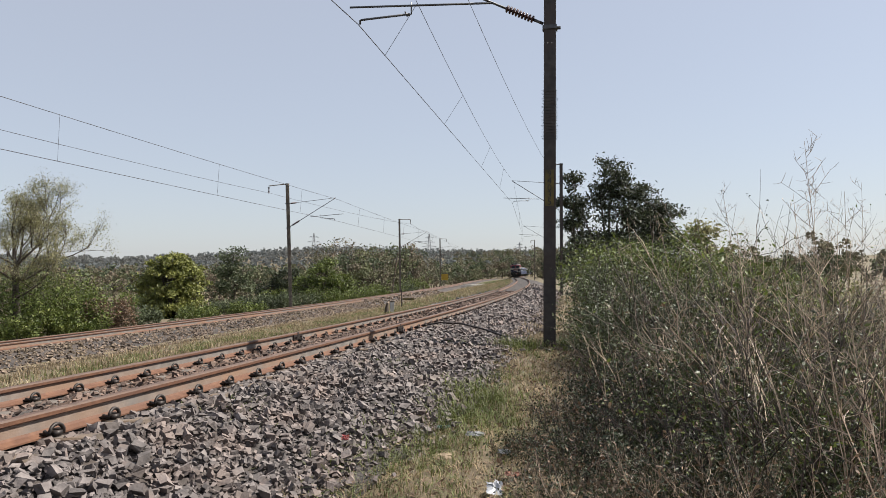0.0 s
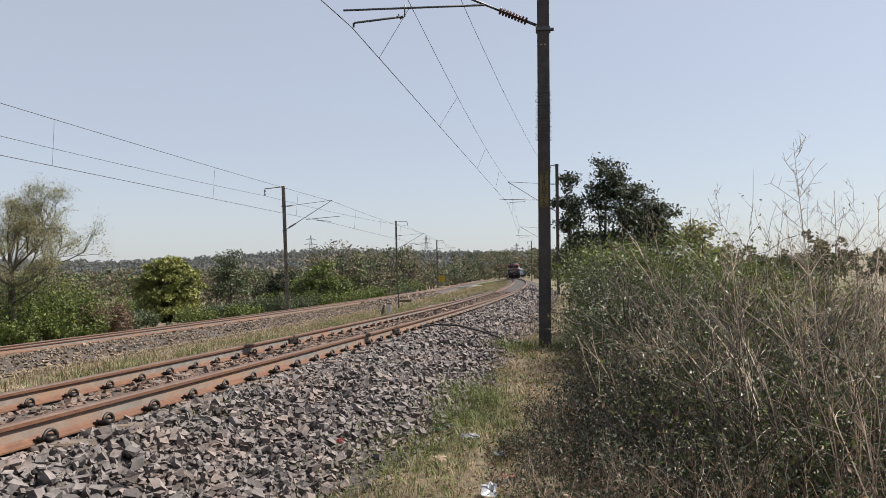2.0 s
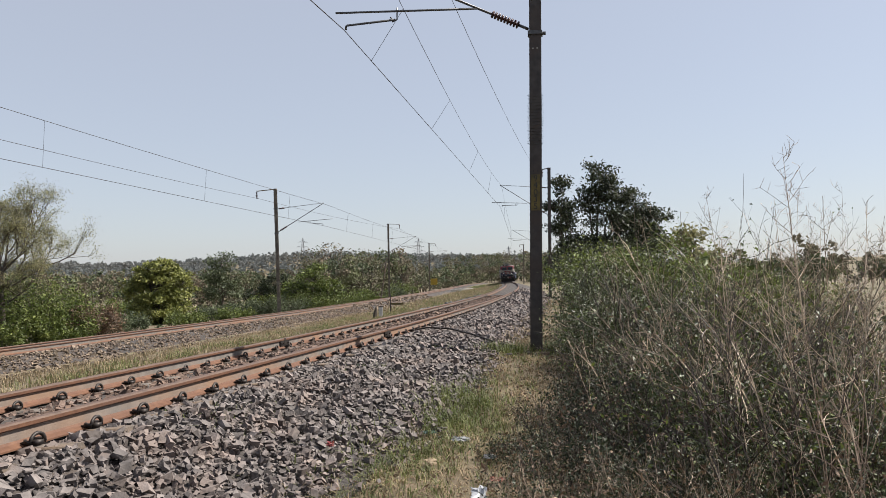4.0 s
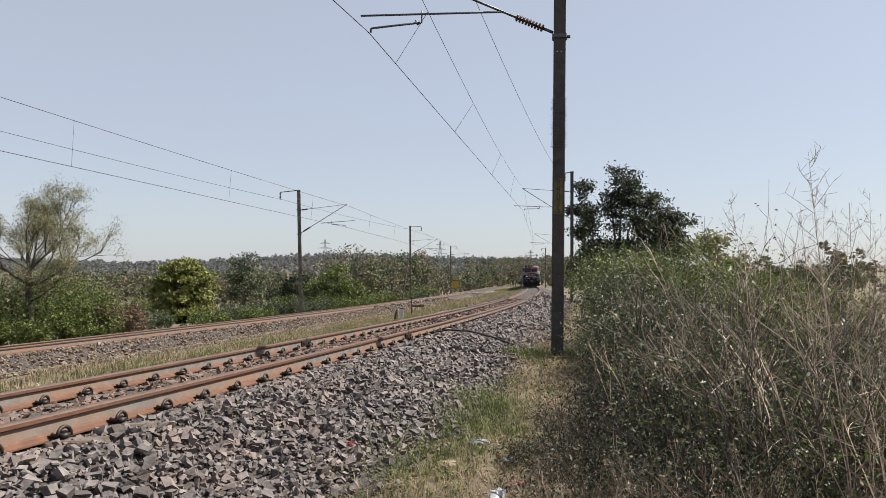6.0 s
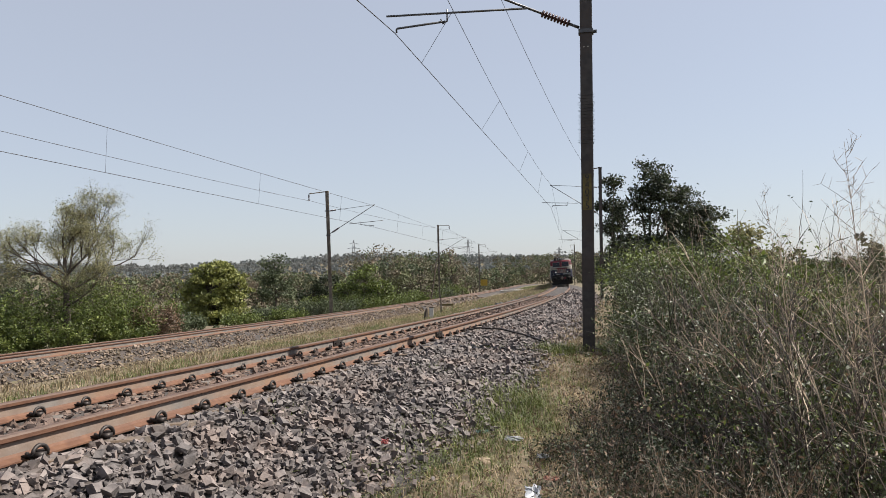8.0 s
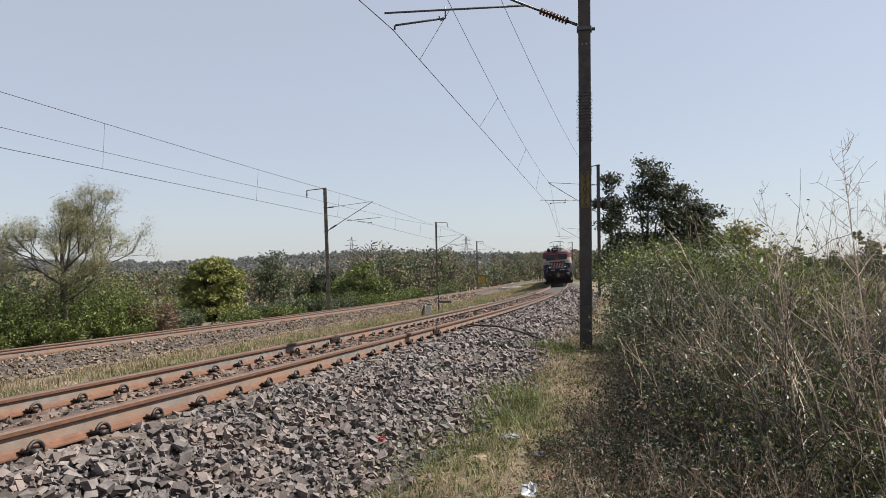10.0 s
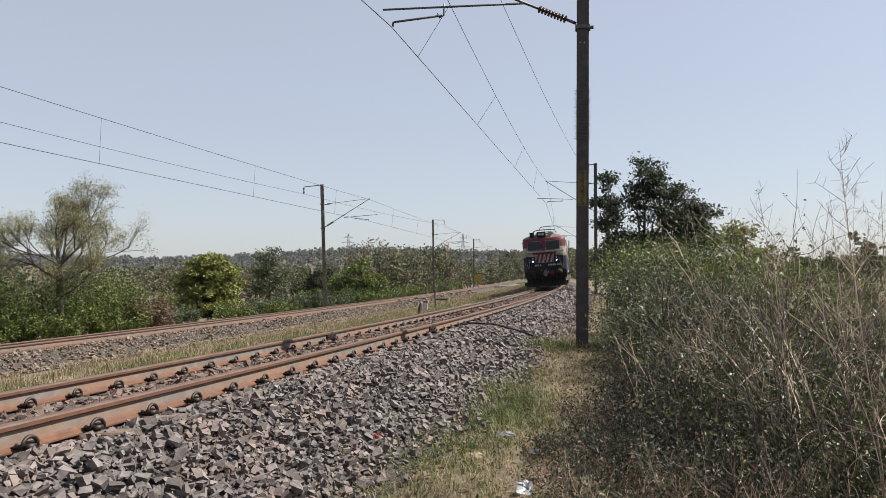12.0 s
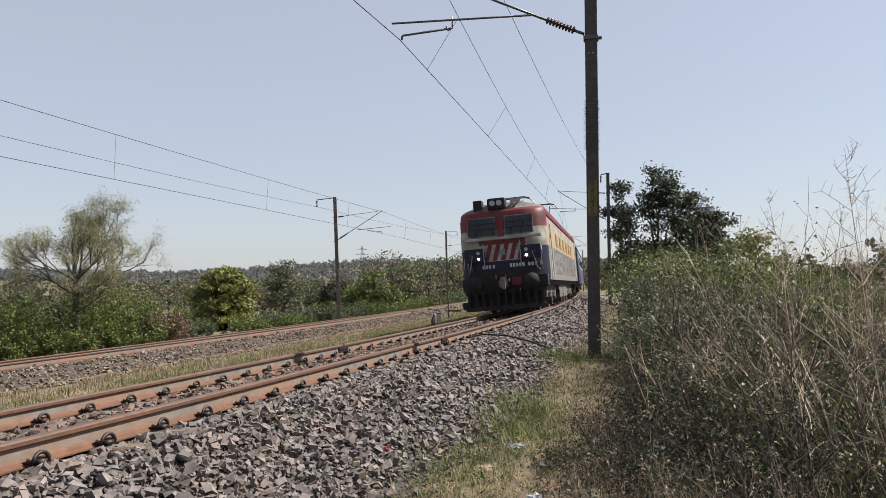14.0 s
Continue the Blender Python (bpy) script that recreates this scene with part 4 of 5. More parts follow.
# green undergrowth between the bare stems
for k, (x, y, h, w, lf, per, n) in enumerate([(2.75, 5.6, 0.62, 1.0, "leaf_shrub", 5, 60), (3.5, 6.0, 0.78, 1.2, "leaf", 4, 60), (2.5, 6.9, 0.72, 1.0, "leaf_shrub", 5, 60), (3.3, 7.6, 0.92, 1.2, "leaf_shrub", 5, 60),
                                              (4.3, 7.9, 0.95, 1.4, "leaf", 4, 60), (2.75, 8.5, 0.85, 1.0, "leaf_shrub", 6, 60), (4.4, 9.6, 1.25, 1.3, "leaf", 5, 60), (5.4, 10.6, 1.1, 1.6, "leaf_shrub", 4, 60),
                                              (4.25, 9.0, 1.55, 0.5, "leaf", 4, 14), (3.2, 4.9, 0.6, 0.9, "leaf_shrub", 4, 50), (3.9, 5.3, 0.7, 0.9, "leaf_shrub", 3, 50),
                                              (2.7, 6.6, 0.8, 0.9, "leaf_shrub", 6, 50), (3.1, 7.7, 0.95, 1.0, "leaf_shrub", 6, 50), (3.6, 8.8, 1.0, 1.1, "leaf_dark", 6, 50), (3.4, 5.8, 0.7, 0.9, "leaf_shrub", 6, 45),
                                              (4.2, 6.9, 0.8, 1.1, "leaf_shrub", 6, 50), (4.6, 8.2, 0.95, 1.2, "leaf_dark", 6, 50), (5.3, 9.4, 1.0, 1.3, "leaf_shrub", 6, 50), (2.3, 7.6, 0.6, 0.7, "leaf_dark", 6, 45), (2.0, 6.0, 0.45, 0.7, "leaf_dark", 6, 45)]):
    shrub("leafy_shrub", x, y, h, w, 150 + k, n, "low leafy undergrowth between dry stems", lf, per, 0.045 if k == 8 else 0.019 if k < 11 else 0.024, r=0.004, dead=0.7)


def sapling(x, y, h, seed, lean):
    rng = np.random.default_rng(seed)
    root = thing("bare_sapling", "tall leafless sapling with fine side twigs", "sapling")
    st = Sticks()
    pts = bent((x, y, ground_at(x, y)[0] - 0.05), lean, h, 10, 0.03, rng)
    st.stem(pts, 0.0055, 0.0014, 4)
    for k in range(18):
        f = rng.uniform(0.42, 0.98) * 10
        i = min(int(f), 9)
        p = pts[i] + (pts[i + 1] - pts[i]) * (f - i)
        t = rng.uniform(0, 6.28)
        q = bent(p, (math.cos(t), math.sin(t) * 0.6, 0.75), (1.05 - f / 10) * h * 0.30 + 0.05, 4, 0.06, rng, 0.09)
        st.stem(q, 0.0019, 0.0009)
        for _ in range(5):
            j = int(rng.integers(1, 5))
            u = bent(q[j], rng.normal(0, 1, 3) * 0.6 + (0, 0, 0.7), 0.07, 2, 0.2, rng)
            st.stem(u, 0.0014, 0.0008)
    adopt(st.make("branchwork", M["twig"]), root)
    return root


sapling(2.52, 4.25, 2.66, 401, (-0.045, 0, 1))
sapling(2.9, 4.7, 2.35, 402, (0.02, 0, 1))
sapling(2.6, 5.4, 2.15, 403, (-0.12, 0, 1))
sapling(3.1, 5.2, 2.25, 404, (0.10, 0, 1))
sapling(3.3, 7.9, 2.45, 405, (-0.32, 0, 1))
sapling(2.7, 8.4, 2.3, 406, (-0.22, 0, 1))
for k, (x, y, h, lx) in enumerate([(3.5, 6.3, 2.2, -0.10), (4.1, 6.9, 2.35, 0.05), (4.6, 8.2, 2.3, -0.08), (3.6, 7.2, 2.1, 0.12), (5.2, 9.3, 2.4, -0.05), (3.05, 4.9, 2.1, -0.16), (5.9, 10.4, 2.4, 0.08), (4.4, 9.6, 2.4, -0.25), (2.95, 5.0, 2.0, 0.06), (3.35, 5.6, 2.1, -0.14), (3.9, 6.0, 2.1, 0.04), (2.8, 5.9, 1.9, -0.05)]):
    sapling(x, y, h * 1.15, 420 + k, (lx, 0, 1))

# shrubs beyond the second track
rng = np.random.default_rng(77)
SHADES = ["leaf", "leaf_deep", "leaf", "leaf"]
TONE = {"leaf": "green", "leaf_deep": "dark green", "leaf_dry": "withered brown"}
for k, (x, y, h, w) in enumerate([(-24.5, 41, 3.4, 3.2), (-19.2, 39.5, 3.4, 2.4), (-22.4, 38.0, 3.2, 2.4), (-17.9, 41, 3.2, 2.4), (-20.6, 42.5, 4.2, 3.0), (-26.0, 39.0, 3.0, 3.0), (-16.3, 41.5, 2.3, 1.8), (-27, 46, 2.6, 4.0), (-19.0, 47, 1.8, 2.6),
                                  (-23, 55, 1.6, 3.0), (-16.0, 66, 1.4, 2.6), (-14.0, 68, 1.6, 2.8), (-12.0, 68, 1.8, 2.8), (-10.0, 70, 1.7, 2.6), (-8.2, 72, 1.9, 3.0), (-6.0, 80, 2.0, 3.2),
                                  (-4.2, 84, 1.9, 3.0), (-3.4, 94, 2.3, 3.6), (-1.4, 100, 2.2, 3.6), (-30, 64, 2.6, 4), (-28, 76, 2.6, 4), (-14, 78, 2.2, 3.4), (0.5, 112, 2.5, 4), (-23.5, 36.6, 1.5, 2.2), (-21.5, 36.8, 1.3, 2.0), (-19.5, 37.4, 1.6, 2.0),
                                  (-25.5, 37.5, 1.6, 2.4), (-17.3, 39.5, 1.5, 2.0), (-18.6, 52, 1.4, 2.5), (-15.5, 56, 1.2, 2.2), (-13.2, 60, 1.2, 2.2)]):
    lf = SHADES[int(rng.integers(0, 4))] if k != 6 else "leaf_dry"
    shrub("leafy_shrub", x, y, h * 0.8, w, 500 + k, 42, TONE[lf] + " shrub on the slope beyond the second track", lf, 7, 0.085, r=0.012)


# woods: many trees too far to tell apart
def woods(name, spots, leaf, per, leaf_size, seed, label):
    rng = np.random.default_rng(seed)
    st, cs = Sticks(), []
    for x, y, h in spots:
        z = ground_at(x, y)[0] - 0.2
        st.stem(bent((x, y, z), (rng.normal(0, 0.06), 0, 1), h * 0.8, 3, 0.06, rng), 0.016 * h, 0.006 * h, 3)
        m = int(rng.integers(4, 8))
        w = h * rng.uniform(0.16, 0.24)
        low = rng.uniform(0.08, 0.4)
        for _ in range(m):
            c = np.array((x, y, z)) + np.array((rng.normal(0, w * 0.8), rng.normal(0, w * 0.8), h * rng.uniform(low, 0.92)))
            if leaf_size < 0.4:
                st.stem([np.array((x, y, z + h * 0.35)), c], 0.006 * h, 0.003 * h, 3)
            k = per // m
            q = rng.normal(size=(k, 3))
            q *= (rng.uniform(0.5, 1.0, k) / np.linalg.norm(q, axis=1))[:, None]
            cs.append(c + q * (w * 0.72, w * 0.72, w * 0.6))
    root = tagged(new(name), label, "woods", kind="stuff")
    adopt(st.make("trunks", M["bark"]), root)
    adopt(leaves("foliage", np.concatenate(cs), leaf_size, M[leaf], rng, 0.3, 1.3), root)
    return root


rng = np.random.default_rng(88)


def band(n, y0, y1, u0, u1, h0, h1):
    """Plan points between two depths, between two slopes x / y of sight lines from the path."""
    out = []
    for _ in range(n):
        y, u = rng.uniform(y0, y1), rng.uniform(u0, u1)
        x = u * y
        _, s, d = ground_at(x, y)
        if -18 < d < 6 and s < 320:
            continue
        out.append((x, y, rng.uniform(h0, h1)))
    return out


for leaf_, tone, n in (("leaf_wood", "green", 2), ("leaf_olive", "dull grey-brown", 3), ("leaf_deep", "dark green", 4)):
    woods("woods", band(60, 112, 185, -0.12, 0.115, 6.0, 9.8) + band(16, 90, 125, -0.10, -0.01, 4.5, 7.0), leaf_, 320, 0.25, 10 + n, tone + " trees of the mixed woods along the second track")
    woods("woods", band(62, 88, 210, -0.62, -0.10, 2.5, 6.0), leaf_, 280, 0.25, 20 + n, tone + " trees of the low woods on the plain")
    woods("woods", band(230, 200, 430, -0.65, 0.19, 5, 8.5), leaf_, 64, 0.7, 30 + n, tone + " trees of the dry season woods on the plain")
    woods("woods", band(80, 300, 520, 0.06, 0.24, 7, 11), leaf_, 190, 0.5, 40 + n, tone + " trees that close the view along the line")
    woods("woods", band(40, 70, 200, 0.24, 0.72, 4.0, 6.8) + band(46, 190, 330, 0.14, 0.30, 7, 11), leaf_, 230, 0.36, 50 + n, tone + " trees behind the thicket on the near side")
woods("scrub", band(420, 104, 300, -0.62, 0.16, 1.3, 2.8), "leaf_olive", 60, 0.26, 6, "dull brown scrub under the woods")
woods("scrub", band(300, 104, 300, -0.62, 0.16, 1.3, 2.6), "leaf_wood", 60, 0.26, 16, "dull green scrub under the woods")
woods("scrub", band(110, 40, 110, -0.60, -0.12, 0.5, 1.1), "leaf_deep", 90, 0.10, 17, "low dark green scrub on the slope beyond the second track")
woods("scrub", band(60, 38, 100, -0.62, -0.12, 0.6, 1.3), "leaf", 110, 0.11, 7, "low green scrub on the slope beyond the second track")
woods("scrub", band(420, 250, 480, 0.04, 0.24, 2.0, 4.0), "leaf_wood", 50, 0.5, 9, "dull green scrub below the far woods")
woods("far_woods", band(3000, 420, 780, -0.68, 0.3, 4.5, 7.5), "leaf_hazed", 28, 1.25, 4, "distant grey-green woods on the low hills")


# ---- grass ----
def blades(name, s, d, h, w, material, label, seed, lean=0.5):
    rng = np.random.default_rng(seed)
    n = len(s)
    x, y, _ = line(s, d)
    z = profile(s, d) - 0.01
    b = np.stack([x, y, z], -1)
    t = rng.uniform(0, 6.28, n)
    out = np.stack([np.cos(t), np.sin(t), np.zeros(n)], -1)
    side = np.stack([-np.sin(t), np.cos(t), np.zeros(n)], -1) * (w * rng.uniform(0.6, 1.4, n))[:, None]
    hh = (h * rng.uniform(0.45, 1.25, n))[:, None]
    ln = rng.uniform(0.1, 1.0, n)[:, None] * lean
    up = np.array((0, 0, 1.0))
    mid, tip = b + up * hh * 0.55 + out * hh * ln * 0.3, b + up * hh * (1 - 0.25 * ln) + out * hh * ln
    v = np.stack([b - side, b + side, mid + side * 0.8, mid - side * 0.8, tip + side * 0.15, tip - side * 0.15], 1)
    f = (np.array([[0, 1, 2, 3], [3, 2, 4, 5]])[None] + (np.arange(n) * 6)[:, None, None]).reshape(-1, 4)
    ob = fast_mesh(name, v.reshape(-1, 3), f, material)
    return tagged(ob, label, "grass", kind="stuff")


def clumped(n, s0, s1, d0, d1, seed, freq=1.3, cut=0.45):
    """Random s, d, thicker in patches."""
    rng = np.random.default_rng(seed)
    s, d = rng.uniform(s0, s1, n * 3), rng.uniform(d0, d1, n * 3)
    ph = np.random.default_rng(seed + 500).uniform(0, 6.28, 12)
    wave = [np.sin(s * freq * k * 1.9 + d * freq * (5 - k) * 1.1 + ph[k]) * np.cos(d * freq * k * 2.3 - s * freq * 0.7 + ph[k + 6]) for k in range(1, 5)]
    p = sum(wave) * 0.22 + 0.5
    ok = rng.uniform(0, 1, n * 3) < np.clip((p - cut) * 3 + 0.25, 0.06, 1)
    return s[ok][:n], d[ok][:n]


s, d = clumped(30000, -1, 13, 1.5, 4.2, 1, 1.5, 0.35)
ok = d > 1.45 + 0.65 * smooth(0, 5, s) + np.random.default_rng(9).normal(0, 0.12, len(s))
blades("dry_grass", s[ok], d[ok], 0.09, 0.0036, M["grass_dry"], "short dry straw-coloured grass on the path", 41, 2.0)
s, d = clumped(4200, 0.5, 9, 1.55, 3.2, 2, 1.6, 0.62)
ok = d > 1.45 + 0.65 * smooth(0, 5, s) + np.random.default_rng(19).normal(0, 0.12, len(s))
blades("green_grass", s[ok], d[ok], 0.11, 0.0038, M["grass_green"], "patches of short green grass at the ballast's foot", 42, 1.6)
s, d = clumped(9000, 9, 40, 1.9, 5.0, 3, 0.8)
blades("dry_grass", s, d, 0.16, 0.005, M["grass_dry"], "dry grass beside the ballast", 43, 0.8)
s, d = clumped(34000, 0, 45, -10.4, -4.7, 4, 0.5, 0.25)
blades("dry_grass", s, d, 0.16, 0.0065, M["grass_dry"], "tall dry grass between the two tracks", 44, 0.6)
s, d = clumped(15000, 0, 60, -8.8, -4.6, 5, 0.35, 0.55)
blades("green_grass", s, d, 0.19, 0.007, M["grass_green"], "yellow-green grass between the two tracks", 45, 0.6)
s, d = clumped(8000, 45, 150, -10.3, -3.9, 6, 0.3, 0.35)
blades("dry_grass", s, d, 0.32, 0.014, M["grass_dry"], "dry grass between the two tracks", 46, 0.6)
s, d = clumped(6000, 0, 90, -24, -16.8, 7, 0.3, 0.35)
blades("dry_grass", s, d, 0.45, 0.010, M["grass_dry"], "dry grass on the slope beyond the second track", 47, 0.6)
rng = np.random.default_rng(61)
for k, (cs, cd, n, rad, h) in enumerate([(9.0, 2.35, 600, 0.28, 0.24), (9.4, 3.2, 500, 0.22, 0.26), (4.1, 2.35, 900, 0.34, 0.17), (5.0, 2.25, 700, 0.30, 0.20), (6.2, 2.3, 300, 0.32, 0.13), (5.8, 1.0, 260, 0.22, 0.10), (2.2, 0.5, 220, 0.35, 0.08), (8.7, 1.2, 300, 0.25, 0.10), (3.0, 2.1, 700, 0.34, 0.14), (2.2, 1.9, 350, 0.28, 0.12), (1.7, 2.4, 220, 0.4, 0.10)]):
    blades("grass_tuft", rng.normal(cs, rad, n), rng.normal(cd, rad * 0.8, n), h, 0.0045, M["grass_green"], "tuft of fresh green weeds among the stones", 70 + k, 1.7)

# fallen leaves and bits of straw on the path, dry grass on the far bed's edge
rng = np.random.default_rng(91)
s, d = rng.uniform(-1, 13, 9000), rng.uniform(1.5, 5.2, 9000)
ok = d > 1.5 + 0.6 * smooth(0, 5, s)
s, d = s[ok], d[ok]
x, y, _ = line(s, d)
tagged(leaves("leaf_litter", np.stack([x, y, profile(s, d) + rng.uniform(0.005, 0.05, len(s))], -1), 0.022, M["leaf_dry"], rng, 0.5, 2.6), "dry fallen leaves and straw on the path", "leaf litter", kind="stuff")
s, d = clumped(7000, 55, 230, -6.5, -2.5, 8, 0.3, 0.35)
blades("dry_grass", s, d, 0.22, 0.014, M["grass_dry"], "dry grass along the inner side of the track", 48, 0.7)
s, d = clumped(9000, 55, 220, -10.0, -3.0, 9, 0.25, 0.4)
blades("green_grass", s, d, 0.26, 0.014, M["grass_green"], "yellow-green grass between the tracks far along the line", 49, 0.7)

# ---- the train ----
M.update({
    "red": mat("loco_red", (0.15, 0.010, 0.022), (0.24, 0.020, 0.032), 3, 0.55, c3=(0.085, 0.022, 0.026), scale3=1.6, spec=0.35),
    "cream": mat("loco_cream", (0.36, 0.34, 0.29), (0.50, 0.47, 0.40), 3, 0.55, c3=(0.24, 0.215, 0.18), scale3=2.2),
    "navy": mat("loco_navy", (0.006, 0.009, 0.038), (0.011, 0.016, 0.058), 4, 0.55, c3=(0.018, 0.018, 0.028), scale3=1.5, spec=0.3),
    "grey_side": mat("loco_grey", (0.20, 0.20, 0.21), (0.28, 0.28, 0.29), 2, 0.6, c3=(0.25, 0.22, 0.19), scale3=0.8),
    "yellow_side": mat("loco_yellow", (0.44, 0.29, 0.13), (0.55, 0.38, 0.19), 2, 0.55, c3=(0.46, 0.36, 0.25), scale3=0.9),
    "roof_grey": mat("loco_roof", (0.13, 0.12, 0.12), (0.24, 0.23, 0.22), 5, 0.8, c3=(0.10, 0.08, 0.07), scale3=1.2),
    "under": mat("underframe_black", (0.006, 0.006, 0.006), (0.02, 0.017, 0.015), 9, 0.85, c3=(0.03, 0.023, 0.018), scale3=2.5),
    "dusty": mat("bogie_dust", (0.10, 0.09, 0.08), (0.26, 0.24, 0.22), 6, 0.9, c3=(0.05, 0.045, 0.04), scale3=2.5),
    "silver": mat("silver_paint", (0.30, 0.30, 0.30), (0.44, 0.44, 0.43), 20, 0.4, 0.5),
    "coach_blue": mat("coach_blue", (0.035, 0.055, 0.12), (0.055, 0.08, 0.17), 2, 0.55, c3=(0.045, 0.055, 0.10), scale3=0.8),
    "coach_pale": mat("coach_pale", (0.34, 0.42, 0.55), (0.44, 0.52, 0.64), 2, 0.5),
    "coupler": mat("coupler_steel", (0.16, 0.12, 0.10), (0.30, 0.24, 0.20), 12, 0.6, 0.4),
})
glass = bpy.data.materials.new("dark_glass")
glass.use_nodes = True
gb = glass.node_tree.nodes["Principled BSDF"]
gb.inputs["Base Color"].default_value = (0.012, 0.016, 0.022, 1)
gb.inputs["Roughness"].default_value = 0.12
lamp_on = bpy.data.materials.new("lit_lamp")
lamp_on.use_nodes = True
lb = lamp_on.node_tree.nodes["Principled BSDF"]
lb.inputs["Emission Color"].default_value = (1.0, 0.96, 0.88, 1)
lb.inputs["Emission Strength"].default_value = 3.5
lens = bpy.data.materials.new("lamp_lens")
lens.use_nodes = True
nb = lens.node_tree.nodes["Principled BSDF"]
nb.inputs["Base Color"].default_value = (0.26, 0.27, 0.27, 1)
nb.inputs["Roughness"].default_value = 0.15

LENGTH, HALF = 20.2, 1.56


def body_ring(z):
    """Plan outline of the body at height z: the cab's front slopes back above the sill, the sides roll in to the roof."""
    k = max(0.0, z - 2.55)
    back = 0.16 * k + (1.6 * (z - 3.60) if z > 3.60 else 0)
    w = HALF - (0.02 if z < 1.3 else 0) - (0.03 * (z - 3.3) / 0.3 if z > 3.3 else 0) - (5.2 * (z - 3.62) ** 2 if z > 3.62 else 0)
    front = [(-w, 0.62 + back), (-w + 0.08, 0.36 + back), (-w + 0.34, 0.13 + back), (-0.75, 0.03 + back), (0.75, 0.03 + back), (w - 0.34, 0.13 + back), (w - 0.08, 0.36 + back), (w, 0.62 + back)]
    ys = [3.2, 6.0, 9.0, 12.0, 15.0, 17.5, LENGTH - 0.6]
    rear = [(x, LENGTH - y) for x, y in reversed(front)]
    return front + [(w, y) for y in ys] + rear + [(-w, y) for y in reversed(ys)]


def loco_body(root):
    bm = bmesh.new()
    zs = [1.08, 1.30, 1.54, 1.75, 2.05, 2.30, 2.48, 2.80, 2.98, 3.30, 3.48, 3.62, 3.70, 3.76, 3.82, 3.90, 3.97]
    rings = [[bm.verts.new((x, y, z)) for x, y in body_ring(z)] for z in zs]
    n = len(rings[0])
    for i in range(len(zs) - 1):
        zm = (zs[i] + zs[i + 1]) / 2
        for k in range(n):
            a, b = rings[i][k], rings[i][(k + 1) % n]
            f = bm.faces.new((a, b, rings[i + 1][(k + 1) % n], rings[i + 1][k]))
            xm, ym = (a.co.x + b.co.x) / 2, (a.co.y + b.co.y) / 2
            cab = ym < 1.2 or ym > LENGTH - 1.2
            front_face = abs(xm) < 1.3 and (ym < 0.5 or ym > LENGTH - 0.5)
            if zm > 3.66:
                f.material_index = 5
            elif cab:
                # front below the numbers: navy in shade, painted with the underframe black
                f.material_index = 6 if zm < 1.5 and front_face else 0 if zm < 2.30 else 1 if zm < 2.98 else 2
            else:
                f.material_index = 3 if zm < 2.30 else 4 if zm < 2.98 else 1 if zm < 3.3 else 2
    bm.faces.new(rings[-1]).material_index = 5
    bm.faces.new(rings[0][::-1])
    me = finish("body", bm, [M["navy"], M["cream"], M["red"], M["grey_side"], M["yellow_side"], M["roof_grey"], M["under"]], True)
    me.set_sharp_from_angle(angle=radians(38))
    ob = new("body", me)
    ob.parent = root
    tagged(ob, "red, cream and navy painted body with grey and yellow sides")
    return ob


def front_y(z):
    return 0.03 + 0.16 * max(0.0, z - 2.55)


def slab(x0, x1, z0, z1, lift, thick, round_=0.0):
    """A flat panel on the sloping front."""
    bm = bmesh.new()
    box(bm, x0, x1, -thick, 0, z0, z1, round_)
    for v in bm.verts:
        v.co.y += front_y(v.co.z) - lift
    return bm


def wheelset(root, y):
    for x in (-0.84, 0.84):
        bm = bmesh.new()
        disc(bm, (x, y, 0.546), (1, 0, 0), 0.546, 0.13, 28)
        disc(bm, (x + math.copysign(0.075, x), y, 0.546), (1, 0, 0), 0.2, 0.06, 16)
        part("wheel", bm, M["dusty"], root)


def bogie(root, y0, axles, pitch):
    for x in (-1.12, 1.12):
        bm = bmesh.new()
        y1 = y0 + pitch * (axles - 1)
        box(bm, x - 0.06, x + 0.06, y0 - 0.6, y1 + 0.6, 0.62, 0.90, 0.02)
        for k in range(axles):
            yk = y0 + k * pitch
            box(bm, x - 0.10, x + 0.10, yk - 0.17, yk + 0.17, 0.36, 0.74, 0.03)
            for dy in (-0.32, 0.32):
                tube(bm, [(x, yk + dy, 0.45), (x, yk + dy, 0.92)], 0.09, 10)
            tube(bm, [(x, yk + 0.45, 0.35), (x, yk + 0.75, 1.0)], 0.035, 6)
        part("bogie_frame", bm, M["dusty"], root)


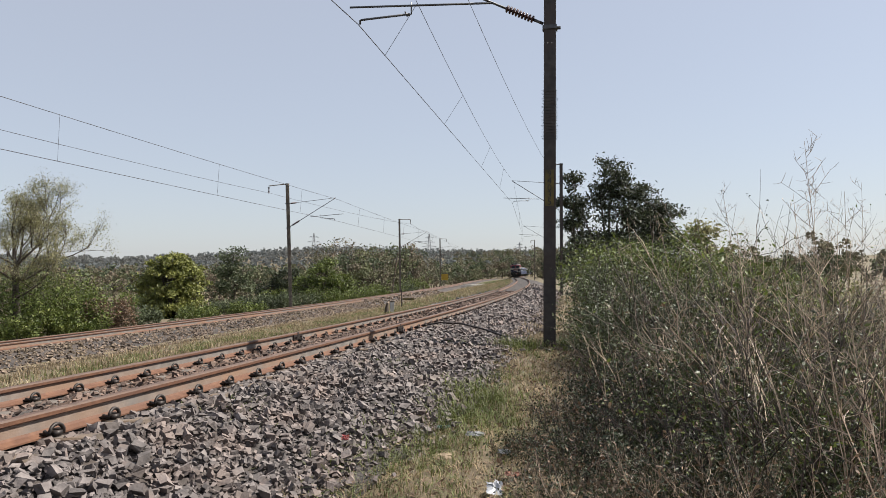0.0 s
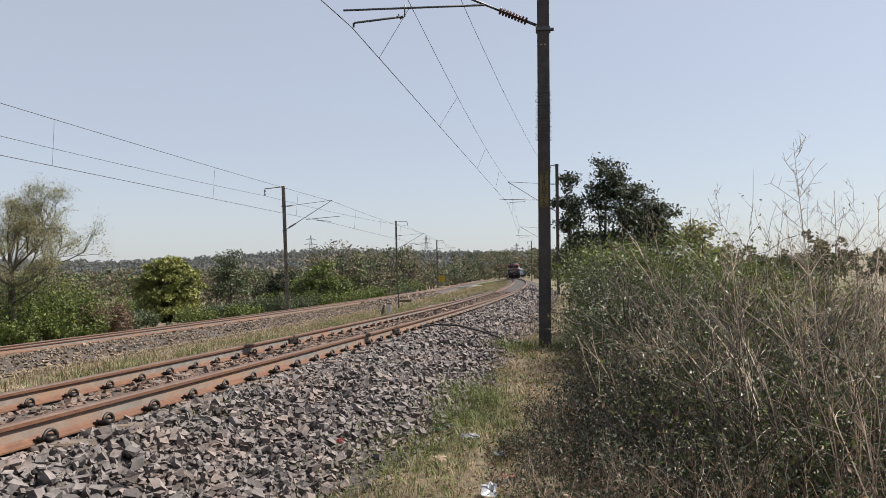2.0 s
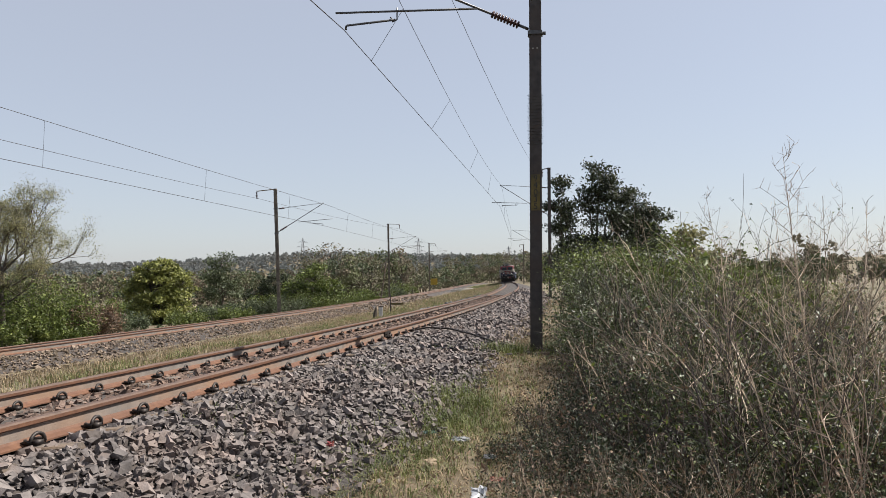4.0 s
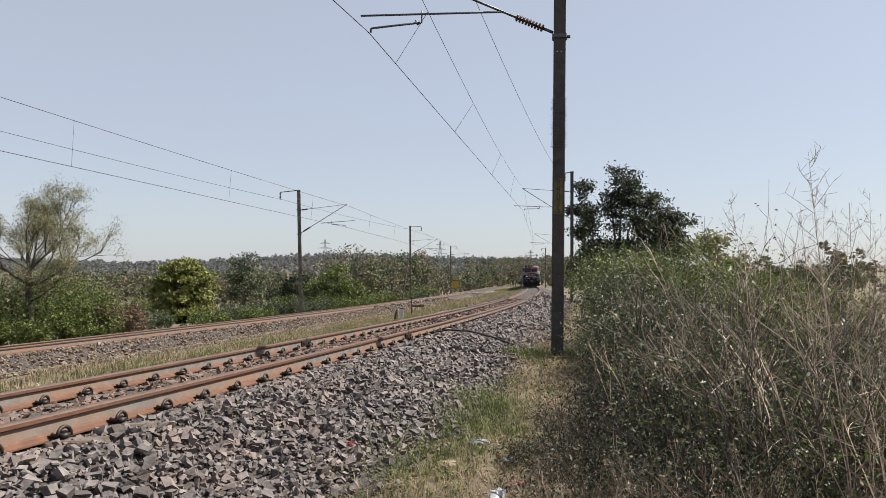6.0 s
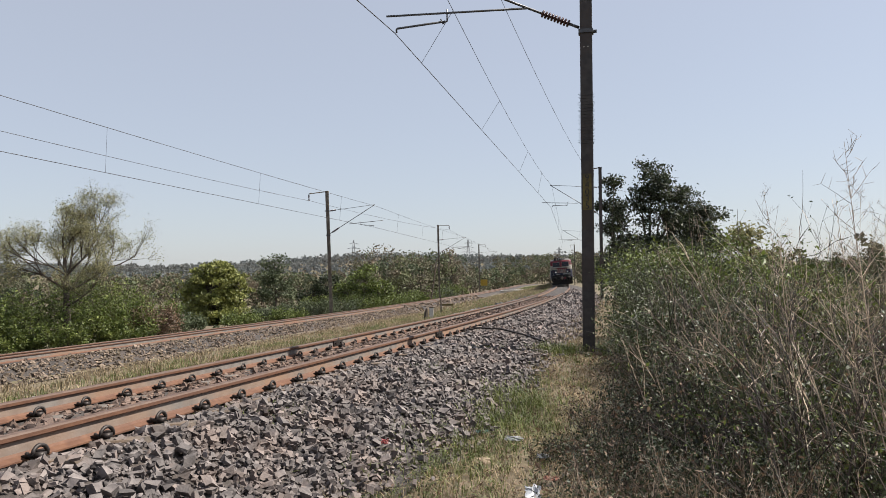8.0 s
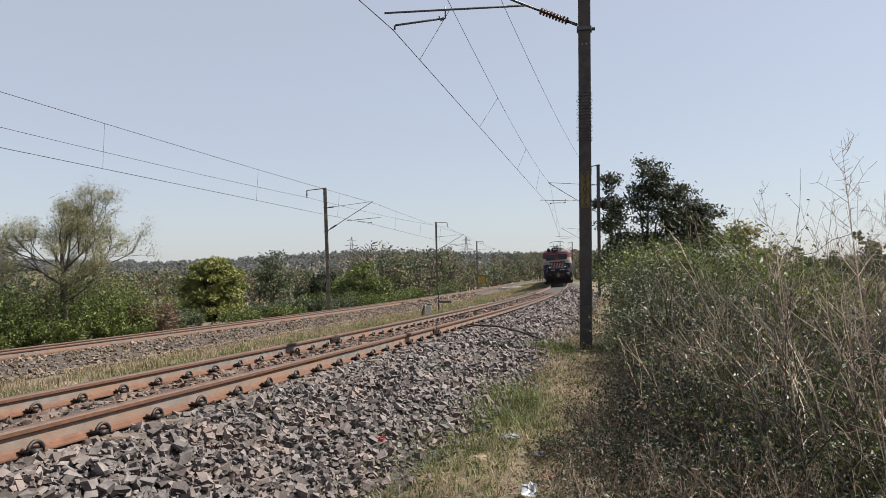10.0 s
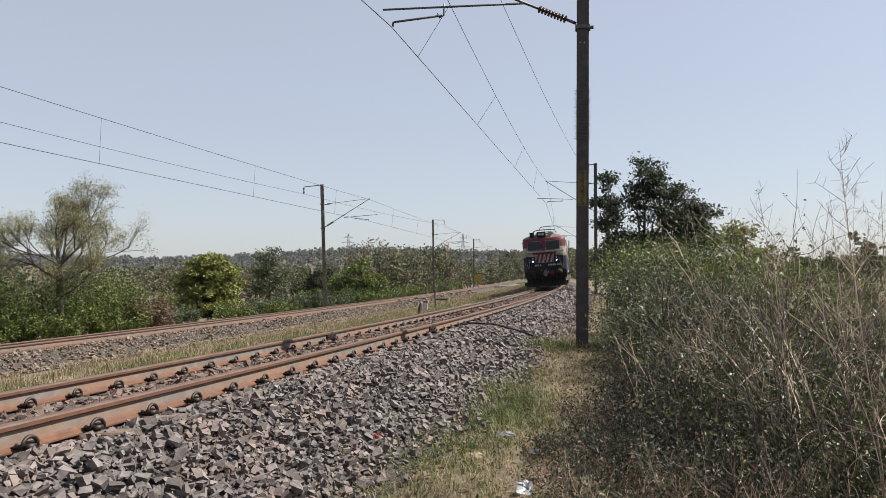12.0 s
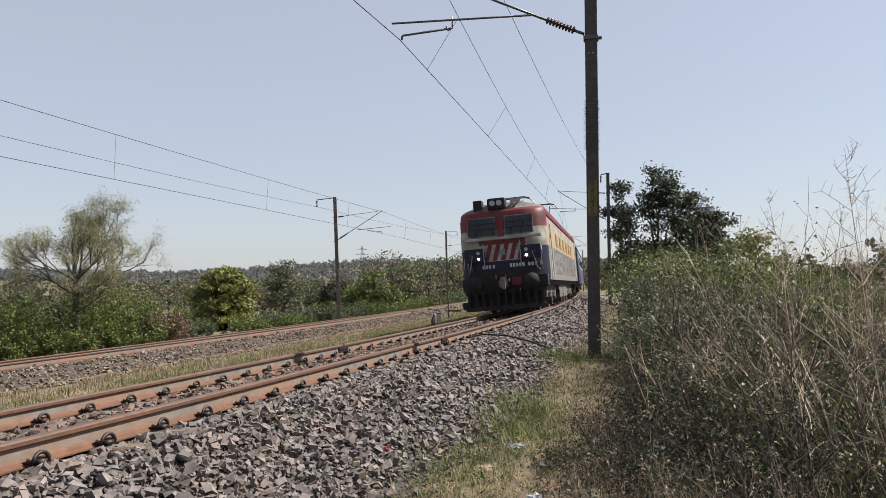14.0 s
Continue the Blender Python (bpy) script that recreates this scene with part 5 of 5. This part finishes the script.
def locomotive():
    root = thing("locomotive", "red, cream and navy electric locomotive with lit headlamps", "locomotive")
    loco_body(root)
    fy = front_y
    # windscreens: silver frame, dark pane, wire guard
    for x0, x1 in ((-1.16, -0.20), (0.16, 1.10)):
        z0, z1 = 2.80, 3.40
        frame_ = slab(x0 - 0.03, x1 + 0.03, z0 - 0.03, z1 + 0.03, 0.0, 0.05, 0.012)
        win = part("windscreen", frame_, M["roof_grey"], root, "grey framed windscreen with wire guard")
        part("pane", slab(x0, x1, z0, z1, 0.012, 0.045), glass, win)
        bm = bmesh.new()
        for k in range(15):
            x = x0 + (k + 0.5) * (x1 - x0) / 15
            tube(bm, [(x, fy(z0) - 0.075, z0), (x, fy(z1) - 0.075, z1)], 0.008, 4)
        for z in (z0 + 0.2, z0 + 0.4):
            tube(bm, [(x0, fy(z) - 0.075, z), (x1, fy(z) - 0.075, z)], 0.008, 4)
        part("wire_guard", bm, M["under"], win)
    # centre panel between the screens, and the ledge below them
    part("pillar", slab(-0.14, 0.10, 2.72, 3.46, 0.0, 0.03, 0.01), M["red"], root)
    part("ledge", slab(-1.42, 1.40, 2.60, 2.70, 0.0, 0.14, 0.02), M["cream"], root)
    # striped panel
    panel = part("stripe_panel", slab(-0.80, 0.82, 1.86, 2.58, 0.0, 0.02), M["cream"], root, "cream panel with slanting red stripes")
    bm = slab(-0.80, 0.82, 2.44, 2.58, 0.020, 0.006)
    part("stripe", bm, M["red"], panel)
    for k in range(5):
        xb = -0.66 + k * 0.29
        bm = bmesh.new()
        vs = [(xb, 1.88), (xb + 0.16, 1.88), (xb + 0.34, 2.45), (xb + 0.18, 2.45)]
        lo = [bm.verts.new((x, fy(z) - 0.026, z)) for x, z in vs]
        hi = [bm.verts.new((x, fy(z) - 0.018, z)) for x, z in vs]
        bm.faces.new(lo)
        bm.faces.new(hi[::-1])
        for j in range(4):
            bm.faces.new((lo[j], hi[j], hi[(j + 1) % 4], lo[(j + 1) % 4]))
        bmesh.ops.recalc_face_normals(bm, faces=bm.faces)
        part("stripe", bm, M["red"], panel)
    part("badge", slab(-0.10, 0.10, 2.05, 2.27, 0.030, 0.012, 0.01), M["grey_side"], panel)
    # lamp pods with lit lamps
    for x, sx in ((-0.98, -1), (0.98, 1)):
        pod = part("lamp_housing", slab(x - 0.36, x + 0.36, 1.86, 2.34, 0.0, 0.10, 0.03), M["navy"], root)
        bm = disc(bmesh.new(), (x - sx * 0.14, -0.085, 1.98), (0, 1, 0), 0.045, 0.05, 20)
        part("headlamp", bm, lamp_on, pod, "lit white headlamp")
        bm = disc(bmesh.new(), (x - sx * 0.14, -0.085, 2.18), (0, 1, 0), 0.06, 0.05, 20)
        part("lamp", bm, lens, pod)
        bm = disc(bmesh.new(), (x + sx * 0.14, -0.085, 2.10), (0, 1, 0), 0.06, 0.05, 16)
        part("tail_lamp", bm, M["red"], pod)
        bm = bmesh.new()
        tube(bm, [(x - sx * 0.34, -0.05, 1.60), (x - sx * 0.34, -0.13, 1.68), (x - sx * 0.34, -0.13, 2.50), (x - sx * 0.34, -0.03, 2.56)], 0.016, 6)
        part("handrail", bm, M["silver"], root)
        bm = bmesh.new()
        tube(bm, [(x + sx * 0.28, 0.05, 1.45), (x + sx * 0.20, -0.08, 1.55), (x + sx * 0.08, -0.10, 2.05), (x + sx * 0.02, 0.0, 2.2)], 0.016, 6)
        part("handrail", bm, M["silver"], root)
    # white number bars on the navy band
    for x0 in (-0.74, -0.63, -0.52, -0.38, 0.22, 0.33, 0.44, 0.55, 0.66, 0.86, 0.97, 1.08, 1.26):
        back = max(0, abs(x0) - 0.70) * 0.24
        part("number_bar", box(bmesh.new(), x0, x0 + 0.075, back + 0.01, back + 0.06, 1.62, 1.74), M["white"], root)
    # red coupler cover and pale pipes on the dark beam
    part("coupler_cover", box(bmesh.new(), 0.24, 0.60, -0.03, 0.04, 0.98, 1.24, 0.015), M["red"], root, "faded red plate")
    for k, (x, z) in enumerate(((-0.30, 1.36), (-0.12, 1.28), (0.04, 1.34), (0.16, 1.22), (-0.20, 1.12))):
        part("pipe_valve", tube(bmesh.new(), [(x, 0.05, z), (x + 0.02, -0.10, z - 0.02), (x + 0.03, -0.16, z - 0.12)], [0.035, 0.03, 0.022], 8), M["silver"] if k % 2 else M["coupler"], root)
    for x in (-1.36, -1.22, -1.10, 1.16, 1.34):
        yb = 0.04 + max(0, abs(x) - 0.75) * 0.22
        part("jumper_cable", tube(bmesh.new(), [(x, yb, 2.28), (x + 0.03, yb - 0.12, 2.10), (x - 0.04, yb - 0.13, 1.75), (x, yb - 0.05, 1.50)], 0.018, 6), M["silver"], root, "", True)
    for x in (-0.92, -0.30, 0.30, 0.66):
        part("wiper", tube(bmesh.new(), [(x, front_y(2.78) - 0.09, 2.76), (x + 0.16, front_y(3.2) - 0.09, 3.20)], 0.010, 4), M["under"], root)
    # buffer beam, buffers, coupler, hoses, cow catcher
    bm = box(bmesh.new(), -1.50, 1.50, 0.02, 0.40, 0.86, 1.30, 0.03)
    part("buffer_beam", bm, M["under"], root)
    for x in (-0.98, 0.98):
        bm = bmesh.new()
        tube(bm, [(x, 0.05, 1.10), (x, -0.34, 1.10)], 0.12, 16)
        disc(bm, (x, -0.40, 1.10), (0, 1, 0), 0.26, 0.06, 24)
        part("buffer", bm, M["under"], root, "", True)
    bm = bmesh.new()
    box(bm, -0.14, 0.14, -0.42, 0.05, 0.92, 1.22, 0.05)
    box(bm, -0.05, 0.09, -0.58, -0.40, 0.86, 1.28, 0.04)
    part("coupler", bm, M["coupler"], root, "worn steel coupler")
    for k, x in enumerate((-0.55, -0.36, 0.34, 0.52, 0.70)):
        bm = tube(bmesh.new(), [(x, 0.0, 0.95), (x + 0.02, -0.16, 0.85), (x + 0.03, -0.20, 0.62), (x, -0.12, 0.45)], 0.022, 6)
        part("hose", bm, M["under"], root, "", True)
    bm = bmesh.new()
    for z0, z1, y in ((0.16, 0.30, -0.12), (0.72, 0.86, 0.0)):
        box(bm, -1.42, 1.42, y, y + 0.06, z0, z1, 0.01)
    part("pilot_beam", bm, M["under"], root)
    for k in range(11):
        x = -1.30 + k * 0.26
        bm = bmesh.new()
        box(bm, x - 0.045, x + 0.045, -0.10, -0.06, 0.20, 0.84, 0.008)
        part("pilot_bar", bm, M["under"], root)
    bm = box(bmesh.new(), -1.38, 1.38, 0.20, 0.26, 0.20, 1.0)
    part("guard_plate", bm, M["under"], root)
    for x in (-1.44, 1.44):
        bm = box(bmesh.new(), x - 0.12, x + 0.12, 0.05, 0.4, 0.24, 0.50, 0.02)
        part("step", bm, M["under"], root)
    # underframe and bogies
    bm = box(bmesh.new(), -1.40, 1.40, 0.4, LENGTH - 0.4, 0.92, 1.10)
    part("underframe", bm, M["under"], root)
    for y0 in (2.4, 13.9):
        bogie(root, y0, 3, 1.9)
        for k in range(3):
            wheelset(root, y0 + k * 1.9)
    for y0, y1 in ((7.6, 9.6), (9.9, 12.4)):
        bm = box(bmesh.new(), -1.30, 1.30, y0, y1, 0.35, 0.95, 0.04)
        part("equipment_box", bm, M["dusty"], root)
    # side: ribs, louvres, doors, rain strip
    for sx in (-1, 1):
        for k in range(26):
            y = 3.0 + k * 0.56
            bm = box(bmesh.new(), sx * HALF - 0.015, sx * HALF + 0.010, y, y + 0.05, 1.30, 2.28)
            part("rib", bm, M["grey_side"], root)
        for k in range(6):
            y = 4.2 + k * 2.0
            bm = bmesh.new()
            for j in range(9):
                box(bm, sx * HALF - 0.01, sx * HALF + 0.022, y, y + 1.1, 2.42 + j * 0.058, 2.45 + j * 0.058)
            part("louvre", bm, M["yellow_side"], root)
        for y in (1.35, LENGTH - 2.1):
            bm = box(bmesh.new(), sx * HALF - 0.02, sx * HALF + 0.012, y, y + 0.72, 1.15, 3.25, 0.01)
            door = part("cab_door", bm, M["cream"], root)
            bm = box(bmesh.new(), sx * HALF - 0.01, sx * HALF + 0.018, y + 0.14, y + 0.58, 2.6, 3.12, 0.01)
            part("door_window", bm, glass, door)
            bm = tube(bmesh.new(), [(sx * (HALF + 0.06), y - 0.1, 1.2), (sx * (HALF + 0.06), y - 0.1, 2.7)], 0.016, 6)
            part("handrail", bm, M["silver"], root)
        bm = box(bmesh.new(), sx * HALF - 0.05, sx * HALF + 0.03, 0.9, LENGTH - 0.9, 3.36, 3.40)
        part("rain_strip", bm, M["red"], root)
    # roof: headlight box, horns, hatches, insulators, pantographs
    bm = box(bmesh.new(), -0.46, 0.20, 0.30, 0.85, 3.72, 4.12, 0.09)
    light_box = part("headlight_box", bm, M["under"], root)
    for x in (-0.26, -0.02):
        part("lamp", disc(bmesh.new(), (x, 0.29, 3.93), (0, 1, 0), 0.10, 0.04, 20), lens, light_box)
    bm = box(bmesh.new(), -0.98, -0.66, 0.42, 0.9, 3.70, 4.10, 0.04)
    part("horn_box", bm, M["under"], root)
    for x in (0.45, 0.62):
        part("horn", tube(bmesh.new(), [(x, 1.1, 3.98), (x, 0.62, 3.98), (x, 0.45, 3.98)], [0.03, 0.05, 0.10], 12), M["silver"], root)
    for y0, y1 in ((4.6, 8.0), (8.3, 11.6), (11.9, 15.2)):
        part("roof_hatch", box(bmesh.new(), -0.95, 0.95, y0, y1, 3.78, 3.98, 0.05), M["roof_grey"], root)
    for y in (1.5, 2.2, 3.0, 17.6, 18.4):
        for x in (-0.5, 0.5):
            part("insulator", insulator_string(bmesh.new(), (x, y, 3.78), (x, y, 4.12), 5, 0.075), M["insulator"], root)
    bm = tube(bmesh.new(), [(0.5, 1.5, 4.16), (0.5, 9, 4.2), (0.5, 18.4, 4.16)], 0.022, 6)
    part("roof_conductor", bm, M["coupler"], root)

    def pantograph(y, top, name_label):
        pan = part("pantograph", box(bmesh.new(), -0.55, 0.55, y - 0.6, y + 0.6, 4.10, 4.16, 0.01), M["steel"], root, name_label)
        mid = 4.2 + (top - 4.2) * 0.5
        for x in (-0.38, 0.38):
            bm = tube(bmesh.new(), [(x * 1.2, y - 0.5, 4.18), (x * 1.05, y + 0.85, mid), (x * 1.3, y, top - 0.12)], 0.022, 6)
            part("arm", bm, M["steel"], pan)
        bm = bmesh.new()
        tube(bm, [(-0.4, y + 0.85, mid), (0.4, y + 0.85, mid)], 0.02, 6)
        part("cross_tube", bm, M["steel"], pan)
        for dy in (-0.18, 0.18):
            bm = tube(bmesh.new(), [(-0.92, y + dy, top - 0.26), (-0.78, y + dy, top - 0.06), (-0.55, y + dy, top), (0.55, y + dy, top), (0.78, y + dy, top - 0.06), (0.92, y + dy, top - 0.26)], 0.022, 6)
            part("collector_strip", bm, M["steel"], pan)

    pantograph(3.4, 4.42, "folded pantograph")
    pantograph(16.6, 5.54, "raised pantograph touching the contact wire")
    return root


loco = locomotive()


def coach():
    root = thing("passenger_coach", "blue passenger coach with a pale window band", "coach", "coaches of the train")
    ln, w = 21.3, 1.60
    bm = bmesh.new()
    sec = [(-w, 0.95), (-w, 3.10), (-w + 0.06, 3.28), (w - 0.06, 3.28), (w, 3.10), (w, 0.95)]
    a = [bm.verts.new((x, 0, z)) for x, z in sec]
    b = [bm.verts.new((x, ln, z)) for x, z in sec]
    for k in range(6):
        bm.faces.new((a[k], a[(k + 1) % 6], b[(k + 1) % 6], b[k]))
    bm.faces.new(a[::-1])
    bm.faces.new(b)
    bmesh.ops.recalc_face_normals(bm, faces=bm.faces)
    part("body", bm, M["coach_blue"], root)
    bm = bmesh.new()
    arc = [(w * math.cos(t), 3.20 + 0.72 * math.sin(t)) for t in np.linspace(0, math.pi, 13)]
    a = [bm.verts.new((x, -0.02, z)) for x, z in arc]
    b = [bm.verts.new((x, ln + 0.02, z)) for x, z in arc]
    for k in range(12):
        bm.faces.new((a[k], a[k + 1], b[k + 1], b[k]))
    bm.faces.new(a[::-1])
    bm.faces.new(b)
    bmesh.ops.recalc_face_normals(bm, faces=bm.faces)
    part("roof", bm, M["roof_grey"], root, "grey curved roof", True)
    for sx in (-1, 1):
        bm = box(bmesh.new(), sx * w - 0.006, sx * w + 0.006, 0.2, ln - 0.2, 2.05, 2.95)
        part("window_band", bm, M["coach_pale"], root, "pale blue band")
        for k in range(18):
            y = 2.2 + k * 0.95
            win = part("window", box(bmesh.new(), sx * w - 0.01, sx * w + 0.018, y, y + 0.66, 2.15, 2.85, 0.01), M["silver"], root)
            part("pane", box(bmesh.new(), sx * w - 0.01, sx * w + 0.024, y + 0.04, y + 0.62, 2.19, 2.81), glass, win)
        for y in (0.7, ln - 1.45):
            part("door", box(bmesh.new(), sx * w - 0.01, sx * w + 0.016, y, y + 0.75, 1.1, 3.0, 0.01), M["coach_blue"], root)
    for y in (-0.28, ln + 0.02):
        part("gangway", box(bmesh.new(), -0.6, 0.6, y, y + 0.26, 1.1, 3.2, 0.03), M["under"], root)
    for y0 in (2.0, ln - 4.9):
        bogie(root, y0, 2, 2.9)
        for k in range(2):
            wheelset(root, y0 + k * 2.9)
    part("underframe", box(bmesh.new(), -1.3, 1.3, 0.2, ln - 0.2, 0.72, 0.96), M["under"], root)
    part("battery_box", box(bmesh.new(), -1.35, 1.35, 8.2, 10.6, 0.35, 0.74, 0.03), M["under"], root)
    return root


first_coach = coach()
coaches = [first_coach] + [copy_thing(first_coach, pose(0, 0, 0)) for _ in range(6)]

# ---- small things ----
M.update({
    "plastic": mat("pale_plastic", (0.40, 0.42, 0.46), (0.62, 0.63, 0.66), 9, 0.45, c3=(0.30, 0.32, 0.36), scale3=6),
    "clear": mat("clear_plastic", (0.20, 0.21, 0.22), (0.34, 0.35, 0.37), 9, 0.4),
    "paper": mat("buff_paper", (0.34, 0.25, 0.16), (0.46, 0.36, 0.24), 9, 0.8),
    "wrapper": mat("red_wrapper", (0.22, 0.03, 0.035), (0.32, 0.06, 0.05), 9, 0.4),
    "brickish": mat("red_rag", (0.22, 0.08, 0.05), (0.32, 0.14, 0.09), 9, 0.8),
    "teal": mat("teal_plastic", (0.06, 0.16, 0.16), (0.11, 0.23, 0.23), 9, 0.4),
    "sign_yellow": mat("sign_yellow", (0.55, 0.34, 0.02), (0.66, 0.44, 0.04), 9, 0.6),
})


def scrap(name, x, y, size, material, seed, label, up=0.4):
    """A crumpled sheet."""
    rng = np.random.default_rng(seed)
    n = 7
    z0 = ground_at(x, y)[0] + 0.05
    v = []
    for i in range(n):
        for j in range(n):
            a, b = (i / (n - 1) - 0.5), (j / (n - 1) - 0.5)
            v.append((x + size[0] * a + rng.normal(0, 0.01), y + size[1] * b + rng.normal(0, 0.01), z0 + up * size[1] * (b + 0.5) * 0.8 + rng.normal(0, 0.09) * min(size)))
    f = [(i * n + j, (i + 1) * n + j, (i + 1) * n + j + 1, i * n + j + 1) for i in range(n - 1) for j in range(n - 1)]
    ob = raw(name, v, f, material)
    ob.modifiers.new("thickness", "SOLIDIFY").thickness = 0.003
    return tagged(ob, label, "litter", "litter on the path")


scrap("plastic_bag", 0.60, 5.75, (0.11, 0.13), M["plastic"], 1, "crumpled pale plastic bag lying on dry grass", 0.6)
scrap("plastic_bag", 0.60, 7.4, (0.16, 0.07), M["clear"], 2, "greyish clear plastic bag in the weeds")
scrap("plastic_bag", 0.82, 6.85, (0.10, 0.06), M["clear"], 3, "greyish clear plastic bag in the weeds")
scrap("paper_scrap", 0.26, 6.65, (0.12, 0.08), M["paper"], 4, "buff paper scrap lying on the path")
scrap("wrapper", -0.62, 6.75, (0.06, 0.05), M["wrapper"], 5, "small red wrapper on the ballast's foot", 0.7)
scrap("rag", 0.80, 6.2, (0.12, 0.06), M["brickish"], 6, "faded reddish rag among weeds")
scrap("plastic_scrap", 0.30, 7.7, (0.13, 0.05), M["teal"], 7, "small teal plastic scrap in the grass")

# marker stone, low frame and post between the tracks, yellow board far off
root = thing("marker_stone", "small white painted marker stone between the tracks", "marker")
x, y = -0.92, 36.6
z = ground_at(x, y)[0]
part("slab", box(bmesh.new(), -0.10, 0.10, -0.06, 0.06, -0.1, 0.60, 0.02), M["white"], root)
part("cap", box(bmesh.new(), -0.11, 0.11, -0.07, 0.07, 0.56, 0.64, 0.015), M["concrete"], root)
root.matrix_world = pose(x, y, z)
x, y = -1.23, 37.0
ob = tagged(new("stump", finish("stump", tube(bmesh.new(), [(x, y, -0.6), (x + 0.03, y, -0.1), (x + 0.08, y, 0.15)], [0.12, 0.10, 0.05], 7), M["bark"])), "dark broken stump beside the marker stone", "stump")
root = thing("track_board", "low yellowish board on a dark post between the tracks", "sign")
x, y = -0.55, 45.0
z = ground_at(x, y)[0]
part("post", tube(bmesh.new(), [(0, 0, -0.1), (0, 0, 1.15)], 0.04, 6), M["mast"], root)
part("board", box(bmesh.new(), 0.05, 0.75, -0.03, 0.03, 0.52, 0.64, 0.01), M["yellow"], root)
root.matrix_world = pose(x, y, z)
root = thing("yellow_sign", "square yellow sign on a post beside the second track", "sign")
part("post", tube(bmesh.new(), [(0, 0, 0), (0, 0, 2.6)], 0.04, 6), M["mast_grey"], root)
part("board", box(bmesh.new(), -0.55, 0.55, -0.05, -0.02, 1.5, 2.5, 0.02), M["sign_yellow"], root)
x, y = 5.6, 122.0
root.matrix_world = pose(x, y, -0.9)
# pale stacked slabs beside the second track, far off
for k in range(5):
    x, y = 9.2 + k * 1.15, 128.0 + k * 4
    ob = new("stone_slab", finish("stone_slab", box(bmesh.new(), -0.55, 0.55, -0.3, 0.3, -0.3, 0.12, 0.03), M["white"]))
    ob.matrix_world = pose(x, y, -0.45, 0, 0, 10 * k)
    tagged(ob, "pale stone slab lying beside the second track", "slab", "slabs beside the track")


# pylons on the skyline
def pylon(x, y, h, z):
    root = thing("power_pylon", "grey steel lattice power pylon on the skyline", "pylon", "power pylons")
    bm = bmesh.new()
    lv = [(0, 0.13), (0.35, 0.085), (0.62, 0.035), (1.0, 0.008)]
    for sx in (-1, 1):
        for sy in (-1, 1):
            tube(bm, [(sx * w * h, sy * w * h, f * h) for f, w in lv], 0.2, 4)
    for (f0, w0), (f1, w1) in zip(lv, lv[1:]):
        for m in range(3):
            a, b = f0 + (f1 - f0) * m / 3, f0 + (f1 - f0) * (m + 1) / 3
            wa, wb = w0 + (w1 - w0) * m / 3, w0 + (w1 - w0) * (m + 1) / 3
            for sx in (-1, 1):
                tube(bm, [(sx * wa * h, -wa * h, a * h), (-sx * wb * h, -wb * h, b * h)], 0.11, 3)
    part("tower", bm, M["pylon"], root)
    for f, r in ((0.66, 0.20), (0.78, 0.16), (0.90, 0.12)):
        bm = bmesh.new()
        for sx in (-1, 1):
            tube(bm, [(0, 0, (f + 0.035) * h), (sx * r * h, 0, f * h)], 0.16, 3)
            tube(bm, [(0, 0, f * h), (sx * r * h, 0, f * h)], 0.16, 3)
        part("crossarm", bm, M["pylon"], root)
    root.matrix_world = pose(x, y, z, 0, 0, 15)
    return root


pylon(-83.2, 650.0, 35.0, 3.5)
pylon(18.5, 720.0, 36.0, 5.0)
pylon(112.0, 760.0, 26.0, 8.0)


# ---- motion ----
def front_at(t):
    """Where the locomotive's front stands along the line at t seconds."""
    return 21.7 + 14.15 * (14.0 - t)


def motions():
    gap = 0.9
    units = [(loco, 0.0, LENGTH)]
    s0 = LENGTH + gap
    for c in coaches:
        units.append((c, s0, 21.3))
        s0 += 21.3 + gap
    for ob, off, ln in units:
        rows = []
        for i in range(57):
            t = i * 0.25
            s = front_at(t) + off
            x0, y0, _ = line(s + ln * 0.2, -0.875)
            x1, y1, _ = line(s + ln * 0.8, -0.875)
            ang = math.atan2(x1 - x0, y1 - y0)
            rows.append((t, pose(float(x0 - math.sin(ang) * ln * 0.2), float(y0 - math.cos(ang) * ln * 0.2), HEAD_Z - CANT * 0.875, 0, -CANT_DEG, -math.degrees(ang))))
        walk(ob, rows)


motions()
